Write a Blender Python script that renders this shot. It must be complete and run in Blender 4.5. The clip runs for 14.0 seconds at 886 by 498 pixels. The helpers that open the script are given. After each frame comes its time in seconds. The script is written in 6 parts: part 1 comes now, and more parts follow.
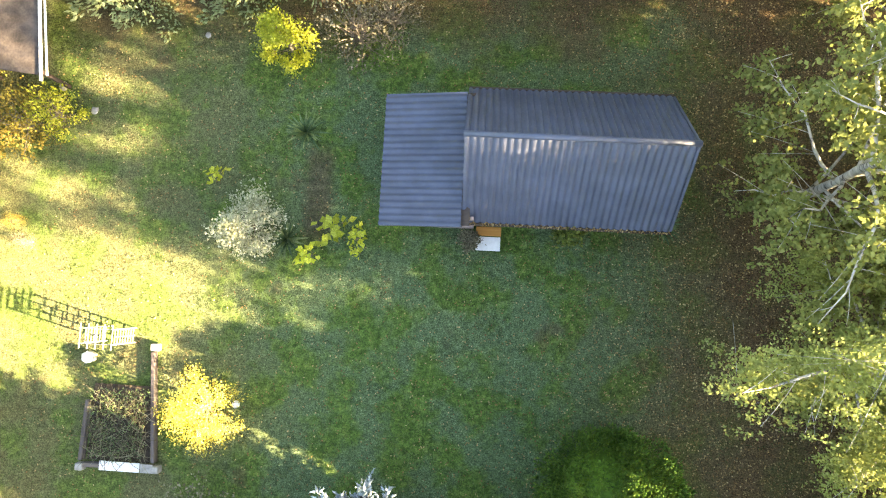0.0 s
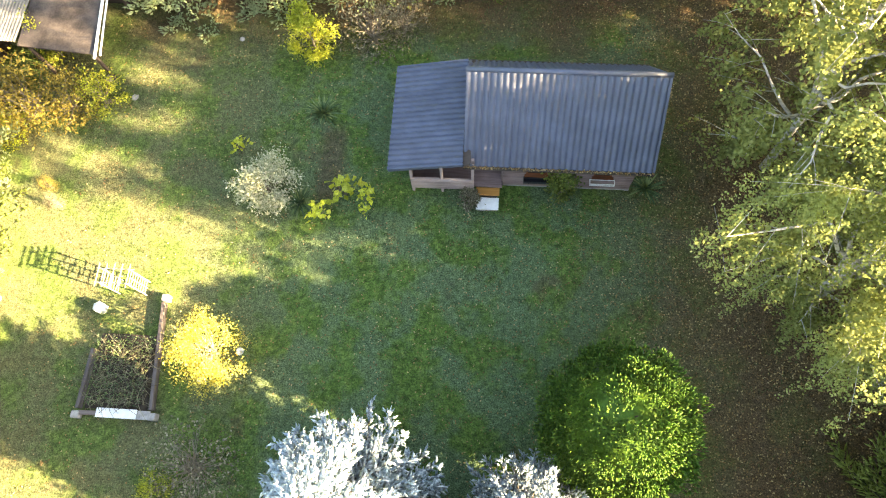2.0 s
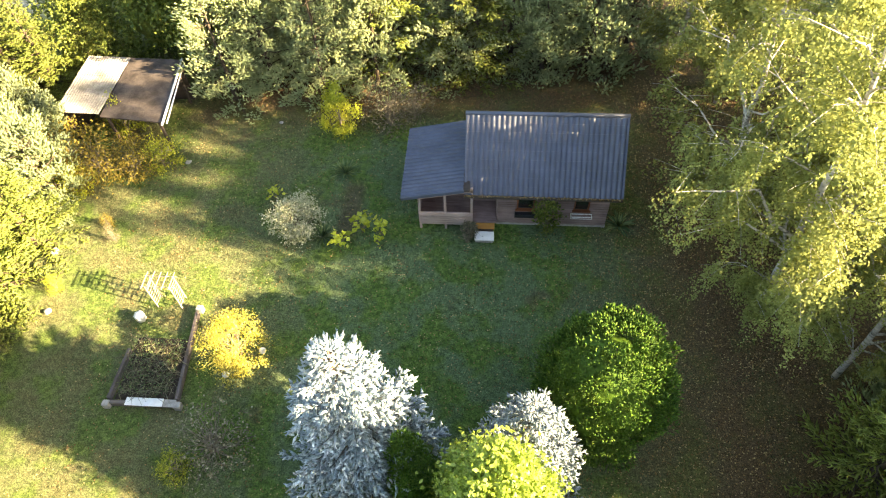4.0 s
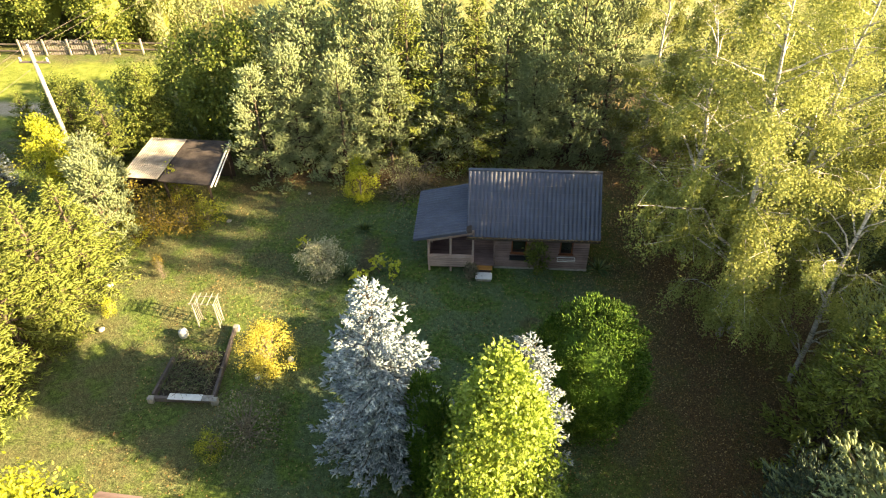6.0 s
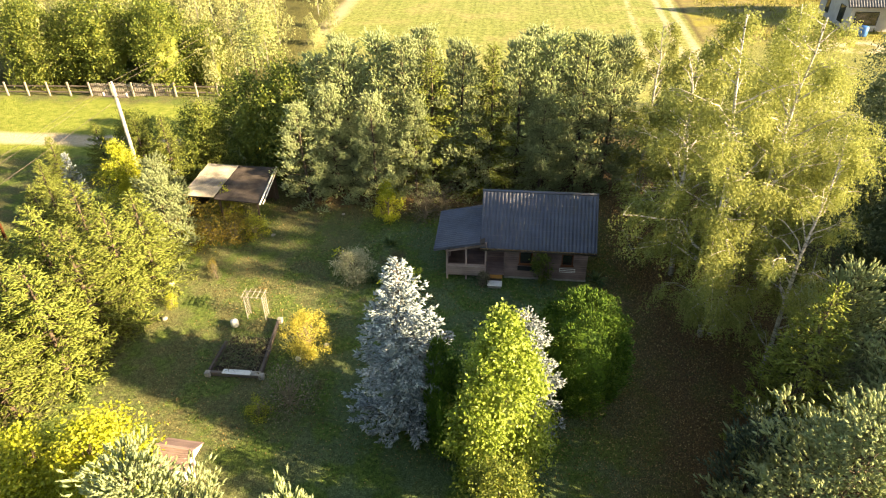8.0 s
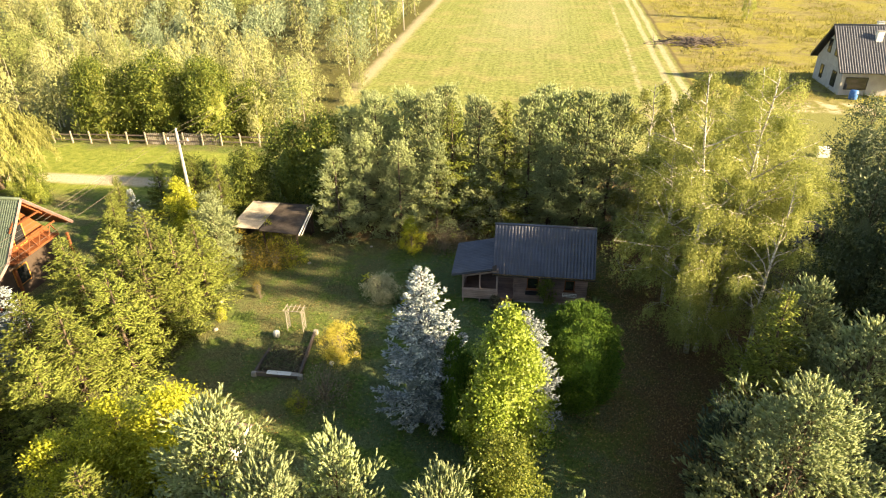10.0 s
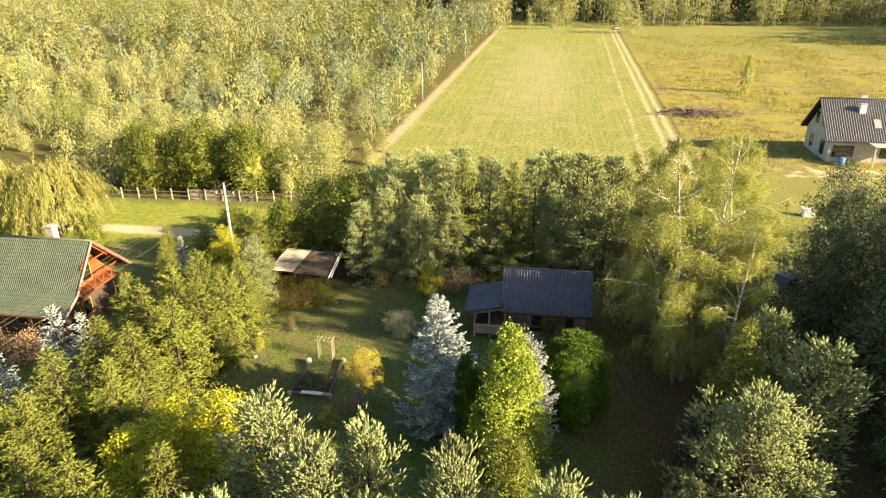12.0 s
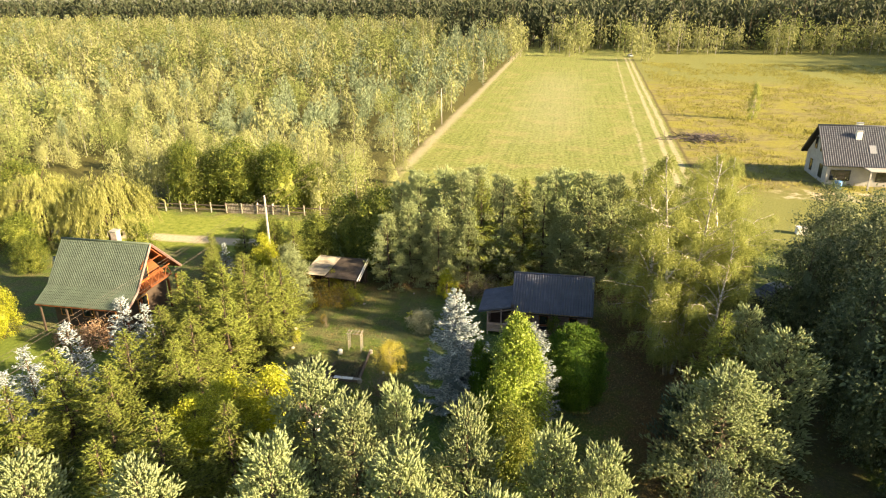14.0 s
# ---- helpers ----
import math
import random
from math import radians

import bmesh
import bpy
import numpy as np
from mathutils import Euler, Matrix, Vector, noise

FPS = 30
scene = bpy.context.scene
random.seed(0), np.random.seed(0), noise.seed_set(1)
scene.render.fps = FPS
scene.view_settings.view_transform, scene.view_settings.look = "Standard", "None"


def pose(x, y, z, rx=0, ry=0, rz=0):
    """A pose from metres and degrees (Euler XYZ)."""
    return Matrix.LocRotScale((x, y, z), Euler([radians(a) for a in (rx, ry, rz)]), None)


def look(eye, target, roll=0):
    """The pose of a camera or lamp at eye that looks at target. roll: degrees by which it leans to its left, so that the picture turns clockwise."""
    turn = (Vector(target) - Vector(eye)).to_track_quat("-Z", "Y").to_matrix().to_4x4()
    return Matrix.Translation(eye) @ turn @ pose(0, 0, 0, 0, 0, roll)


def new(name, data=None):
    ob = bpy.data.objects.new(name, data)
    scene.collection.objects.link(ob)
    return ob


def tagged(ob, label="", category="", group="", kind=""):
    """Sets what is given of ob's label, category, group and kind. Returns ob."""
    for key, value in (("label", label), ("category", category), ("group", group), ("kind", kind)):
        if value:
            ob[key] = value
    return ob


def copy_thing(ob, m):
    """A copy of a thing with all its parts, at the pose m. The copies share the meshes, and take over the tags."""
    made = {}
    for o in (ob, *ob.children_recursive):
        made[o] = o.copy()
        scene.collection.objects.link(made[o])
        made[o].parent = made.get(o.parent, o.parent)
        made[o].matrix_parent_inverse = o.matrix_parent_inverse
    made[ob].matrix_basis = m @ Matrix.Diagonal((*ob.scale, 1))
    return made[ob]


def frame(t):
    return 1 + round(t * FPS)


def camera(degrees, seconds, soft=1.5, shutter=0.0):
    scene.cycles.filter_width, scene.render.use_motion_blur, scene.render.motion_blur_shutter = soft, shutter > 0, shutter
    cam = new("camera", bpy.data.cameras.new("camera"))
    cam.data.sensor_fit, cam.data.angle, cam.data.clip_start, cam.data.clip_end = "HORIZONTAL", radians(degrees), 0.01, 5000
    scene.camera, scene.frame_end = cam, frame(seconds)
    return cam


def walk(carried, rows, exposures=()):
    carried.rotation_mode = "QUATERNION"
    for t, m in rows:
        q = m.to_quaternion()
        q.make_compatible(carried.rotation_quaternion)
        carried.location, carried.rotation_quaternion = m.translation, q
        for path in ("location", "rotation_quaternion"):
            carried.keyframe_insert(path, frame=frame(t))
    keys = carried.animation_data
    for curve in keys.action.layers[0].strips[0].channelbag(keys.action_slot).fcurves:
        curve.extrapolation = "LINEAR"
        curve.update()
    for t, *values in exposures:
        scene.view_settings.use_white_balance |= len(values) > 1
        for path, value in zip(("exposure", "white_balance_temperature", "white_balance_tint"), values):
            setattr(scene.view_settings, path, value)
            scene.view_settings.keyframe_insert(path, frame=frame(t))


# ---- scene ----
cam = camera(68.9, 14.0, soft=1.1)
PATH = [
    (0, (0.987, 0.251, 21.449), (0.885, 0.414, 19.459), -28.9),
    (0.5, (1.051, -1.419, 21.435), (0.943, -1.146, 19.457), -18.5),
    (1, (1.182, -3.148, 21.362), (1.062, -2.749, 19.405), -13.5),
    (1.5, (1.182, -5.061, 21.38), (1.064, -4.528, 19.456), -9.2),
    (2, (1.195, -6.986, 21.311), (1.08, -6.322, 19.428), -6.6),
    (2.5, (1.274, -8.806, 21.318), (1.157, -8.015, 19.485), -5.2),
    (3, (1.282, -10.788, 21.283), (1.165, -9.846, 19.523), -4.0),
    (3.5, (1.413, -12.584, 21.256), (1.286, -11.507, 19.575), -3.6),
    (6, (1.165, -21.171, 20.827), (1.05, -19.622, 19.567), -0.8),
    (6.5, (1.291, -22.436, 21.003), (1.16, -20.865, 19.773), -0.8),
    (7, (1.407, -23.699, 21.305), (1.26, -22.105, 20.106), -0.7),
    (7.5, (1.54, -24.968, 21.535), (1.374, -23.348, 20.374), -0.7),
    (8, (1.653, -26.186, 21.803), (1.473, -24.543, 20.677), -0.7),
    (10.5, (2.437, -32.65, 23.096), (2.179, -30.898, 22.168), -0.6),
    (11, (2.647, -34.015, 23.403), (2.375, -32.242, 22.519), -0.6),
    (11.5, (2.829, -35.375, 23.629), (2.543, -33.581, 22.792), -0.6),
    (12, (2.99, -36.74, 23.827), (2.693, -34.927, 23.037), -0.5),
    (12.5, (3.165, -38.1, 23.971), (2.856, -36.28, 23.203), -0.5),
    (13, (3.38, -39.497, 24.225), (3.057, -37.673, 23.472), -0.4),
    (13.5, (3.572, -40.918, 24.48), (3.236, -39.089, 23.743), -0.3),
    (14, (3.757, -42.313, 24.759), (3.408, -40.481, 24.036), -0.3),
]
EXPOSURES = [(0, 4.3, 7650, 11), (2.0, 4.15, 7600, 11), (3.5, 3.75, 7600, 10), (6.0, 2.8, 7900, 10), (8.0, 2.55, 8000, 10), (10.5, 2.28, 7900, 10), (14.0, 2.16, 7800, 10)]
walk(cam, [(t, look(eye, target, roll)) for t, eye, target, roll in PATH], EXPOSURES)

# ---- world, sun and exposure ----
SUN_EL, SUN_AZ = radians(21.0), radians(104.0)
world = bpy.data.worlds.new("sky")
scene.world = world
world.use_nodes = True
wn = world.node_tree
sky = wn.nodes.new("ShaderNodeTexSky")
sky.sky_type = "NISHITA"
sky.sun_disc = False
sky.sun_elevation = SUN_EL
sky.sun_rotation = SUN_AZ
wn.links.new(sky.outputs[0], wn.nodes["Background"].inputs[0])
wn.nodes["Background"].inputs[1].default_value = 0.060
sun_data = bpy.data.lights.new("sun", "SUN")
sun_data.energy = 5.0
sun_data.angle = radians(0.6)
sun_data.color = (1.0, 0.82, 0.56)
sun = new("sun", sun_data)
toward = Vector((math.sin(SUN_AZ) * math.cos(SUN_EL), math.cos(SUN_AZ) * math.cos(SUN_EL), math.sin(SUN_EL)))
sun.matrix_world = look(toward * 120, (0, 0, 0))


# ---- materials ----
class Graph:
    """A small helper to write node trees."""

    def __init__(self, name):
        self.m = bpy.data.materials.new(name)
        self.m.use_nodes = True
        self.t = self.m.node_tree
        self.t.nodes.clear()
        self.out = self.t.nodes.new("ShaderNodeOutputMaterial")

    def put(self, socket, value):
        if isinstance(value, bpy.types.NodeSocket):
            self.t.links.new(value, socket)
        elif isinstance(value, (tuple, list)) and len(value) == 3 and socket.type == "RGBA":
            socket.default_value = (*value, 1)
        else:
            socket.default_value = value

    def node(self, kind, out=0, **inputs):
        n = self.t.nodes.new("ShaderNode" + kind)
        for key, value in inputs.items():
            self.put(n.inputs[int(key[1:])] if key[0] == "i" and key[1:].isdigit() else n.inputs[key], value)
        return n.outputs[out]

    def math(self, op, a, b=0.0, clamp=False):
        n = self.t.nodes.new("ShaderNodeMath")
        n.operation, n.use_clamp = op, clamp
        self.put(n.inputs[0], a)
        self.put(n.inputs[1], b)
        return n.outputs[0]

    def step(self, v, lo, hi, a=0.0, b=1.0):
        n = self.t.nodes.new("ShaderNodeMapRange")
        n.interpolation_type = "SMOOTHSTEP"
        for i, x in enumerate((v, lo, hi, a, b)):
            self.put(n.inputs[i], x)
        return n.outputs[0]

    def mix(self, f, a, b, blend="MIX"):
        n = self.t.nodes.new("ShaderNodeMix")
        n.data_type, n.blend_type = "RGBA", blend
        self.put(n.inputs[0], f)
        self.put(n.inputs[6], a)
        self.put(n.inputs[7], b)
        return n.outputs[2]

    def noise(self, scale, detail=3.0, rough=0.55, vec=None, out=0):
        n = self.t.nodes.new("ShaderNodeTexNoise")
        n.inputs["Scale"].default_value, n.inputs["Detail"].default_value, n.inputs["Roughness"].default_value = scale, detail, rough
        if vec is not None:
            self.put(n.inputs["Vector"], vec)
        return n.outputs[out]

    def where(self):
        n = self.t.nodes.new("ShaderNodeNewGeometry")
        return n.outputs["Position"]

    def local(self):
        return self.t.nodes.new("ShaderNodeTexCoord").outputs["Object"]

    def island(self):
        return self.t.nodes.new("ShaderNodeNewGeometry").outputs["Random Per Island"]

    def each(self):
        return self.t.nodes.new("ShaderNodeObjectInfo").outputs["Random"]

    def xyz(self, v):
        n = self.t.nodes.new("ShaderNodeSeparateXYZ")
        self.put(n.inputs[0], v)
        return n.outputs

    def ramp(self, f, stops):
        n = self.t.nodes.new("ShaderNodeValToRGB")
        e = n.color_ramp.elements
        while len(e) < len(stops):
            e.new(0.5)
        for el, (p, c) in zip(e, stops):
            el.position, el.color = p, (*c, 1)
        self.put(n.inputs[0], f)
        return n.outputs[0]

    def bump(self, height, strength=0.3, distance=0.02):
        return self.node("Bump", Height=height, Strength=strength, Distance=distance)

    def finish(self, colour, rough=0.8, metal=0.0, normal=None, translucent=0.0, spec=0.3, tint=None):
        p = self.t.nodes.new("ShaderNodeBsdfPrincipled")
        self.put(p.inputs["Base Color"], colour)
        self.put(p.inputs["Roughness"], rough)
        self.put(p.inputs["Metallic"], metal)
        self.put(p.inputs["Specular IOR Level"], spec)
        if normal is not None:
            self.put(p.inputs["Normal"], normal)
        result = p.outputs[0]
        if translucent:
            tr = self.node("BsdfTranslucent", Color=tint if tint is not None else colour)
            result = self.node("MixShader", i0=translucent, i1=result, i2=tr)
        self.t.links.new(result, self.out.inputs[0])
        return self.m


def leafy(name, dark, mid, light, translucent=0.3, rough=0.55, patch=0.6, spec=0.3, mottle=22.0):
    """Foliage: a colour of its own for every leaf, drifting over each plant and from plant to plant."""
    g = Graph(name)
    c = g.ramp(g.island(), [(0.0, dark), (0.5, mid), (1.0, light)])
    drift = g.noise(patch, 2.0, vec=g.where())
    c = g.mix(g.step(drift, 0.35, 0.68, 0.0, 0.38), c, dark)
    if mottle:
        fleck = g.noise(mottle, 2.0, 0.6, vec=g.where())
        c = g.mix(1.0, c, g.step(fleck, 0.32, 0.68, 0.70, 1.24), "MULTIPLY")
    lift = g.math("MULTIPLY_ADD", g.each(), 0.4)
    lift.node.inputs[2].default_value = 0.8
    c = g.mix(1.0, c, lift, "MULTIPLY")
    return g.finish(c, rough, translucent=translucent, spec=spec)


def plain(name, colour, rough=0.6, metal=0.0, vary=0.25, scale=6.0, bump=0.15, spec=0.3):
    g = Graph(name)
    n = g.noise(scale, 4.0, vec=g.local())
    n2 = g.noise(scale * 9, 3.0, vec=g.local())
    k = g.math("ADD", g.math("MULTIPLY", n, 0.7), g.math("MULTIPLY", n2, 0.3))
    c = g.mix(g.step(k, 0.3, 0.7), tuple(v * (1 - vary) for v in colour), tuple(min(1, v * (1 + vary)) for v in colour))
    return g.finish(c, g.step(n2, 0.2, 0.8, rough - 0.08, min(1, rough + 0.08)), metal, g.bump(n2, bump, 0.01), spec=spec)


def timber(name, dark, light, along="X", rough=0.75):
    g = Graph(name)
    n = g.t.nodes.new("ShaderNodeMapping")
    g.put(n.inputs[0], g.local())
    n.inputs["Scale"].default_value = {"X": (1.2, 22, 22), "Y": (22, 1.2, 22), "Z": (22, 22, 1.2)}[along]
    grain = g.noise(1.0, 5.0, 0.65, vec=n.outputs[0])
    stain = g.noise(1.1, 3.0, vec=g.where())
    f = g.math("ADD", g.math("MULTIPLY", grain, 0.6), g.math("MULTIPLY", stain, 0.5))
    f = g.math("ADD", f, g.math("MULTIPLY", g.each(), 0.16))
    c = g.ramp(f, [(0.38, dark), (0.8, light)])
    return g.finish(c, rough, normal=g.bump(grain, 0.4, 0.01))


def ground_material():
    g = Graph("ground_soil_and_turf")
    p = g.where()
    big, mid, fine, tiny = g.noise(0.09, 4.0, vec=p), g.noise(0.55, 5.0, 0.6, vec=p), g.noise(4.5, 4.0, 0.65, vec=p), g.noise(26.0, 3.0, 0.7, vec=p)
    wob = g.math("MULTIPLY", g.math("SUBTRACT", g.noise(0.35, 4.0, vec=p), 0.5), 5.0)
    s = g.xyz(p)
    x, y = s[0], s[1]
    xw, yw = g.math("ADD", x, wob), g.math("ADD", y, wob)

    def band(v, lo, hi, soft):
        return g.math("MULTIPLY", g.step(v, lo - soft, lo + soft), g.step(v, hi - soft, hi + soft, 1.0, 0.0))

    # garden turf: clover-grey and fresh green, with dry tufts that carry painted-in sunlight
    turf = g.ramp(fine, [(0.25, (0.036, 0.066, 0.016)), (0.5, (0.084, 0.146, 0.030)), (0.78, (0.175, 0.230, 0.056))])
    clover = g.ramp(tiny, [(0.3, (0.030, 0.064, 0.026)), (0.5, (0.091, 0.142, 0.068)), (0.72, (0.218, 0.285, 0.165))])
    turf = g.mix(g.step(mid, 0.42, 0.56, 0.0, 0.88), turf, clover)
    dry = g.ramp(tiny, [(0.2, (0.072, 0.070, 0.027)), (0.8, (0.180, 0.160, 0.074))])
    # more dry tan towards -x, painting the sunlit lawn's warm tone
    turf = g.mix(g.math("MULTIPLY", g.step(mid, 0.36, 0.62, 0.25, 0.85), g.math("MULTIPLY", g.step(x, -11.0, -3.0, 1.0, 0.12), g.step(y, -27.0, -20.0, 0.2, 1.0))), turf, dry)
    bare = g.ramp(fine, [(0.2, (0.045, 0.032, 0.020)), (0.8, (0.14, 0.105, 0.065))])
    spots = g.step(g.noise(0.42, 3.0, vec=p, out=0), 0.63, 0.71)
    turf = g.mix(g.math("MULTIPLY", spots, 0.55), turf, bare)
    worn = g.math("MULTIPLY", band(g.math("ADD", x, g.math("MULTIPLY", wob, 0.12)), -4.9, -4.0, 0.25), band(g.math("ADD", y, g.math("MULTIPLY", wob, 0.12)), 2.0, 5.2, 0.4))
    turf = g.mix(g.math("MULTIPLY", worn, 0.75), turf, bare)
    # leaf litter under the birches and the pine row
    litter = g.ramp(tiny, [(0.15, (0.036, 0.026, 0.016)), (0.5, (0.112, 0.074, 0.038)), (0.85, (0.31, 0.19, 0.09))])
    lm = g.math("MULTIPLY", g.math("MULTIPLY", g.step(xw, 3.5, 10.5), g.step(xw, 16.0, 19.5, 1.0, 0.25)), band(y, -26, 26, 6.0))
    lm = g.math("MAXIMUM", lm, g.math("MULTIPLY", band(xw, -13, 14, 3.0), band(yw, 9.4, 19, 1.6)))
    turf = g.mix(g.math("MULTIPLY", lm, g.step(mid, 0.3, 0.62, 0.72, 1.0)), turf, litter)
    grain = g.noise(17.0, 6.0, 0.78, vec=p)
    turf = g.mix(1.0, turf, g.step(grain, 0.30, 0.70, 0.42, 1.75), "MULTIPLY")
    tuft = g.noise(5.5, 3.0, 0.6, vec=p)
    turf = g.mix(1.0, turf, g.step(tuft, 0.36, 0.66, 0.82, 1.2), "MULTIPLY")
    # woodland floor
    wood = g.ramp(fine, [(0.2, (0.040, 0.045, 0.016)), (0.8, (0.16, 0.15, 0.055))])
    out = g.mix(g.math("MAXIMUM", g.step(yw, 27, 31), g.step(x, -60, -50, 1.0, 0.0)), turf, wood)
    # hay field with rows along y
    lanes = g.t.nodes.new("ShaderNodeMapping")
    g.put(lanes.inputs[0], p)
    lanes.inputs["Scale"].default_value = (1.9, 0.035, 1.0)
    row = g.noise(1.0, 3.0, 0.6, vec=lanes.outputs[0])
    fleck = g.noise(1.6, 5.0, 0.75, vec=p)
    hay = g.ramp(g.math("ADD", g.math("MULTIPLY", fine, 0.35), g.math("ADD", g.math("MULTIPLY", row, 0.25), g.math("MULTIPLY", g.math("SUBTRACT", fleck, 0.5), 0.35))), [(0.18, (0.100, 0.128, 0.034)), (0.30, (0.205, 0.235, 0.072)), (0.46, (0.305, 0.315, 0.122))])
    pale = g.ramp(tiny, [(0.2, (0.24, 0.20, 0.09)), (0.8, (0.40, 0.34, 0.17))])
    hay = g.mix(g.step(g.noise(0.16, 5.0, 0.65, vec=p), 0.46, 0.66, 0.0, 0.5), hay, pale)
    hay = g.mix(1.0, hay, g.step(fleck, 0.35, 0.66, 0.78, 1.15), "MULTIPLY")
    hay = g.mix(g.step(g.noise(0.55, 3.0, 0.6, vec=p), 0.66, 0.73, 0.0, 0.55), hay, (0.070, 0.090, 0.024))
    core = g.math("MULTIPLY", band(g.math("ADD", x, g.math("MULTIPLY", wob, 2.5)), -7, 8, 7.0), band(g.math("ADD", y, g.math("MULTIPLY", wob, 9.0)), 80, 190, 30.0))
    hay = g.mix(g.math("MULTIPLY", core, g.step(fleck, 0.3, 0.6, 0.05, 0.4)), hay, (0.36, 0.345, 0.215))
    edge = g.math("ADD", 18.2, g.math("MULTIPLY", y, 0.036))
    fx = g.math("SUBTRACT", x, edge)
    out = g.mix(g.math("MULTIPLY", band(g.math("ADD", x, g.math("MULTIPLY", wob, 0.3)), -20.6, 200, 0.8), g.step(y, 24, 30)), out, hay)
    sand = g.ramp(fine, [(0.2, (0.34, 0.285, 0.195)), (0.8, (0.60, 0.53, 0.40))])
    out = g.mix(g.math("MULTIPLY", band(g.math("ADD", x, g.math("MULTIPLY", wob, 0.3)), -21.6, -19.8, 0.7), g.math("MULTIPLY", g.step(y, 40, 60), 0.6)), out, sand)
    # rough meadow beyond the track
    rank = g.ramp(mid, [(0.28, (0.070, 0.070, 0.024)), (0.43, (0.165, 0.150, 0.060)), (0.55, (0.25, 0.215, 0.100)), (0.68, (0.27, 0.285, 0.050))])
    bloom = g.step(g.noise(0.13, 5.0, 0.65, vec=p), 0.44, 0.58, 0.0, 0.85)
    rank = g.mix(bloom, rank, g.ramp(fleck, [(0.3, (0.16, 0.165, 0.028)), (0.7, (0.40, 0.375, 0.055))]))
    rank = g.mix(0.35, rank, g.ramp(tiny, [(0.2, (0.05, 0.05, 0.016)), (0.8, (0.32, 0.27, 0.12))]))
    fresh = g.ramp(fine, [(0.2, (0.10, 0.118, 0.034)), (0.8, (0.27, 0.27, 0.098))])
    rank = g.mix(g.math("MAXIMUM", g.step(yw, 44, 55, 1.0, 0.0), g.step(g.math("ADD", y, g.math("MULTIPLY", wob, 4.0)), 160, 190)), rank, fresh)
    out = g.mix(g.math("MULTIPLY", g.step(fx, 2.2, 3.4), g.step(y, 24, 30)), out, rank)
    # wheel ruts of the track and the older pair beside them
    bent = g.math("ADD", fx, g.math("MULTIPLY", g.math("SUBTRACT", big, 0.5), 1.0))
    ruts = g.math("MAXIMUM", band(bent, -0.45, 0.4, 0.25), band(bent, 1.3, 2.15, 0.25))
    ditch = g.math("MULTIPLY", band(bent, 2.7, 3.3, 0.3), band(y, 38, 262, 8.0))
    out = g.mix(g.math("MULTIPLY", ditch, 0.7), out, bare)
    older = g.math("MULTIPLY", band(bent, -4.2, -3.6, 0.3), g.step(mid, 0.35, 0.6))
    ruts = g.math("MULTIPLY", g.math("MULTIPLY", g.math("MAXIMUM", ruts, older), band(y, 38, 262, 8.0)), g.step(fleck, 0.32, 0.55, 0.25, 1.0))
    out = g.mix(g.math("MULTIPLY", ruts, 0.7), out, sand)
    # sandy lane and verge beyond the neighbour's house
    verge = g.ramp(fleck, [(0.3, (0.11, 0.150, 0.026)), (0.5, (0.20, 0.245, 0.050)), (0.7, (0.31, 0.31, 0.090))])
    out = g.mix(g.math("MULTIPLY", g.step(x, -24, -20.5, 1.0, 0.0), band(yw, 15.5, 26.5, 1.0)), out, verge)
    out = g.mix(g.math("MULTIPLY", g.step(x, -27, -23, 1.0, 0.0), band(g.math("ADD", y, g.math("MULTIPLY", wob, 0.15)), 17.6, 19.6, 0.4)), out, sand)
    # mown lawn of the neighbour
    mown = g.ramp(fine, [(0.2, (0.085, 0.13, 0.022)), (0.8, (0.18, 0.225, 0.05))])
    out = g.mix(g.math("MULTIPLY", g.step(x, -27, -24, 1.0, 0.0), band(y, -30, -4, 1.5)), out, mown)
    # sand heaps' ground by the grey house, and the drive by the parked car
    near = g.math("MULTIPLY", band(xw, 33, 47, 2.0), band(yw, 46.5, 50.5, 1.0))
    out = g.mix(g.math("MULTIPLY", near, g.step(mid, 0.45, 0.6)), out, sand)
    drive = g.math("MULTIPLY", band(g.math("ADD", x, g.math("MULTIPLY", wob, 0.2)), 18.4, 21.4, 0.5), band(y, -40, 17, 2.0))
    out = g.mix(g.math("MULTIPLY", drive, 0.6), out, bare)
    h = g.math("ADD", g.math("MULTIPLY", fine, 1.0), g.math("MULTIPLY", tiny, 0.6))
    return g.finish(out, 0.95, normal=g.bump(h, 0.9, 0.12), spec=0.1)


M_GROUND = ground_material()
M_PINE = leafy("pine_needles", (0.33, 0.395, 0.205), (0.40, 0.465, 0.243), (0.47, 0.53, 0.280), 0.42, 0.7, 0.5, spec=0.12, mottle=0)
# Blue-green needles, darkened further so their colour holds the shade around them.
M_PINE_SHADE_BLUE = leafy("shade_toned_blue_green_needles", (0.050, 0.080, 0.052), (0.105, 0.150, 0.095), (0.19, 0.25, 0.155), 0.25, 0.5, 0.5)
M_PINE_DARK = leafy("spruce_needles", (0.235, 0.285, 0.068), (0.30, 0.352, 0.088), (0.365, 0.415, 0.112), 0.5, 0.7, 0.5, spec=0.12, mottle=5.0)
M_BLUE = leafy("blue_spruce_needles", (0.16, 0.205, 0.225), (0.36, 0.43, 0.455), (0.66, 0.71, 0.71), 0.15, 0.5, 0.8)
M_BIRCH = leafy("birch_leaves", (0.215, 0.25, 0.074), (0.315, 0.34, 0.106), (0.42, 0.435, 0.150), 0.5, 0.7, 0.5, spec=0.12, mottle=0)
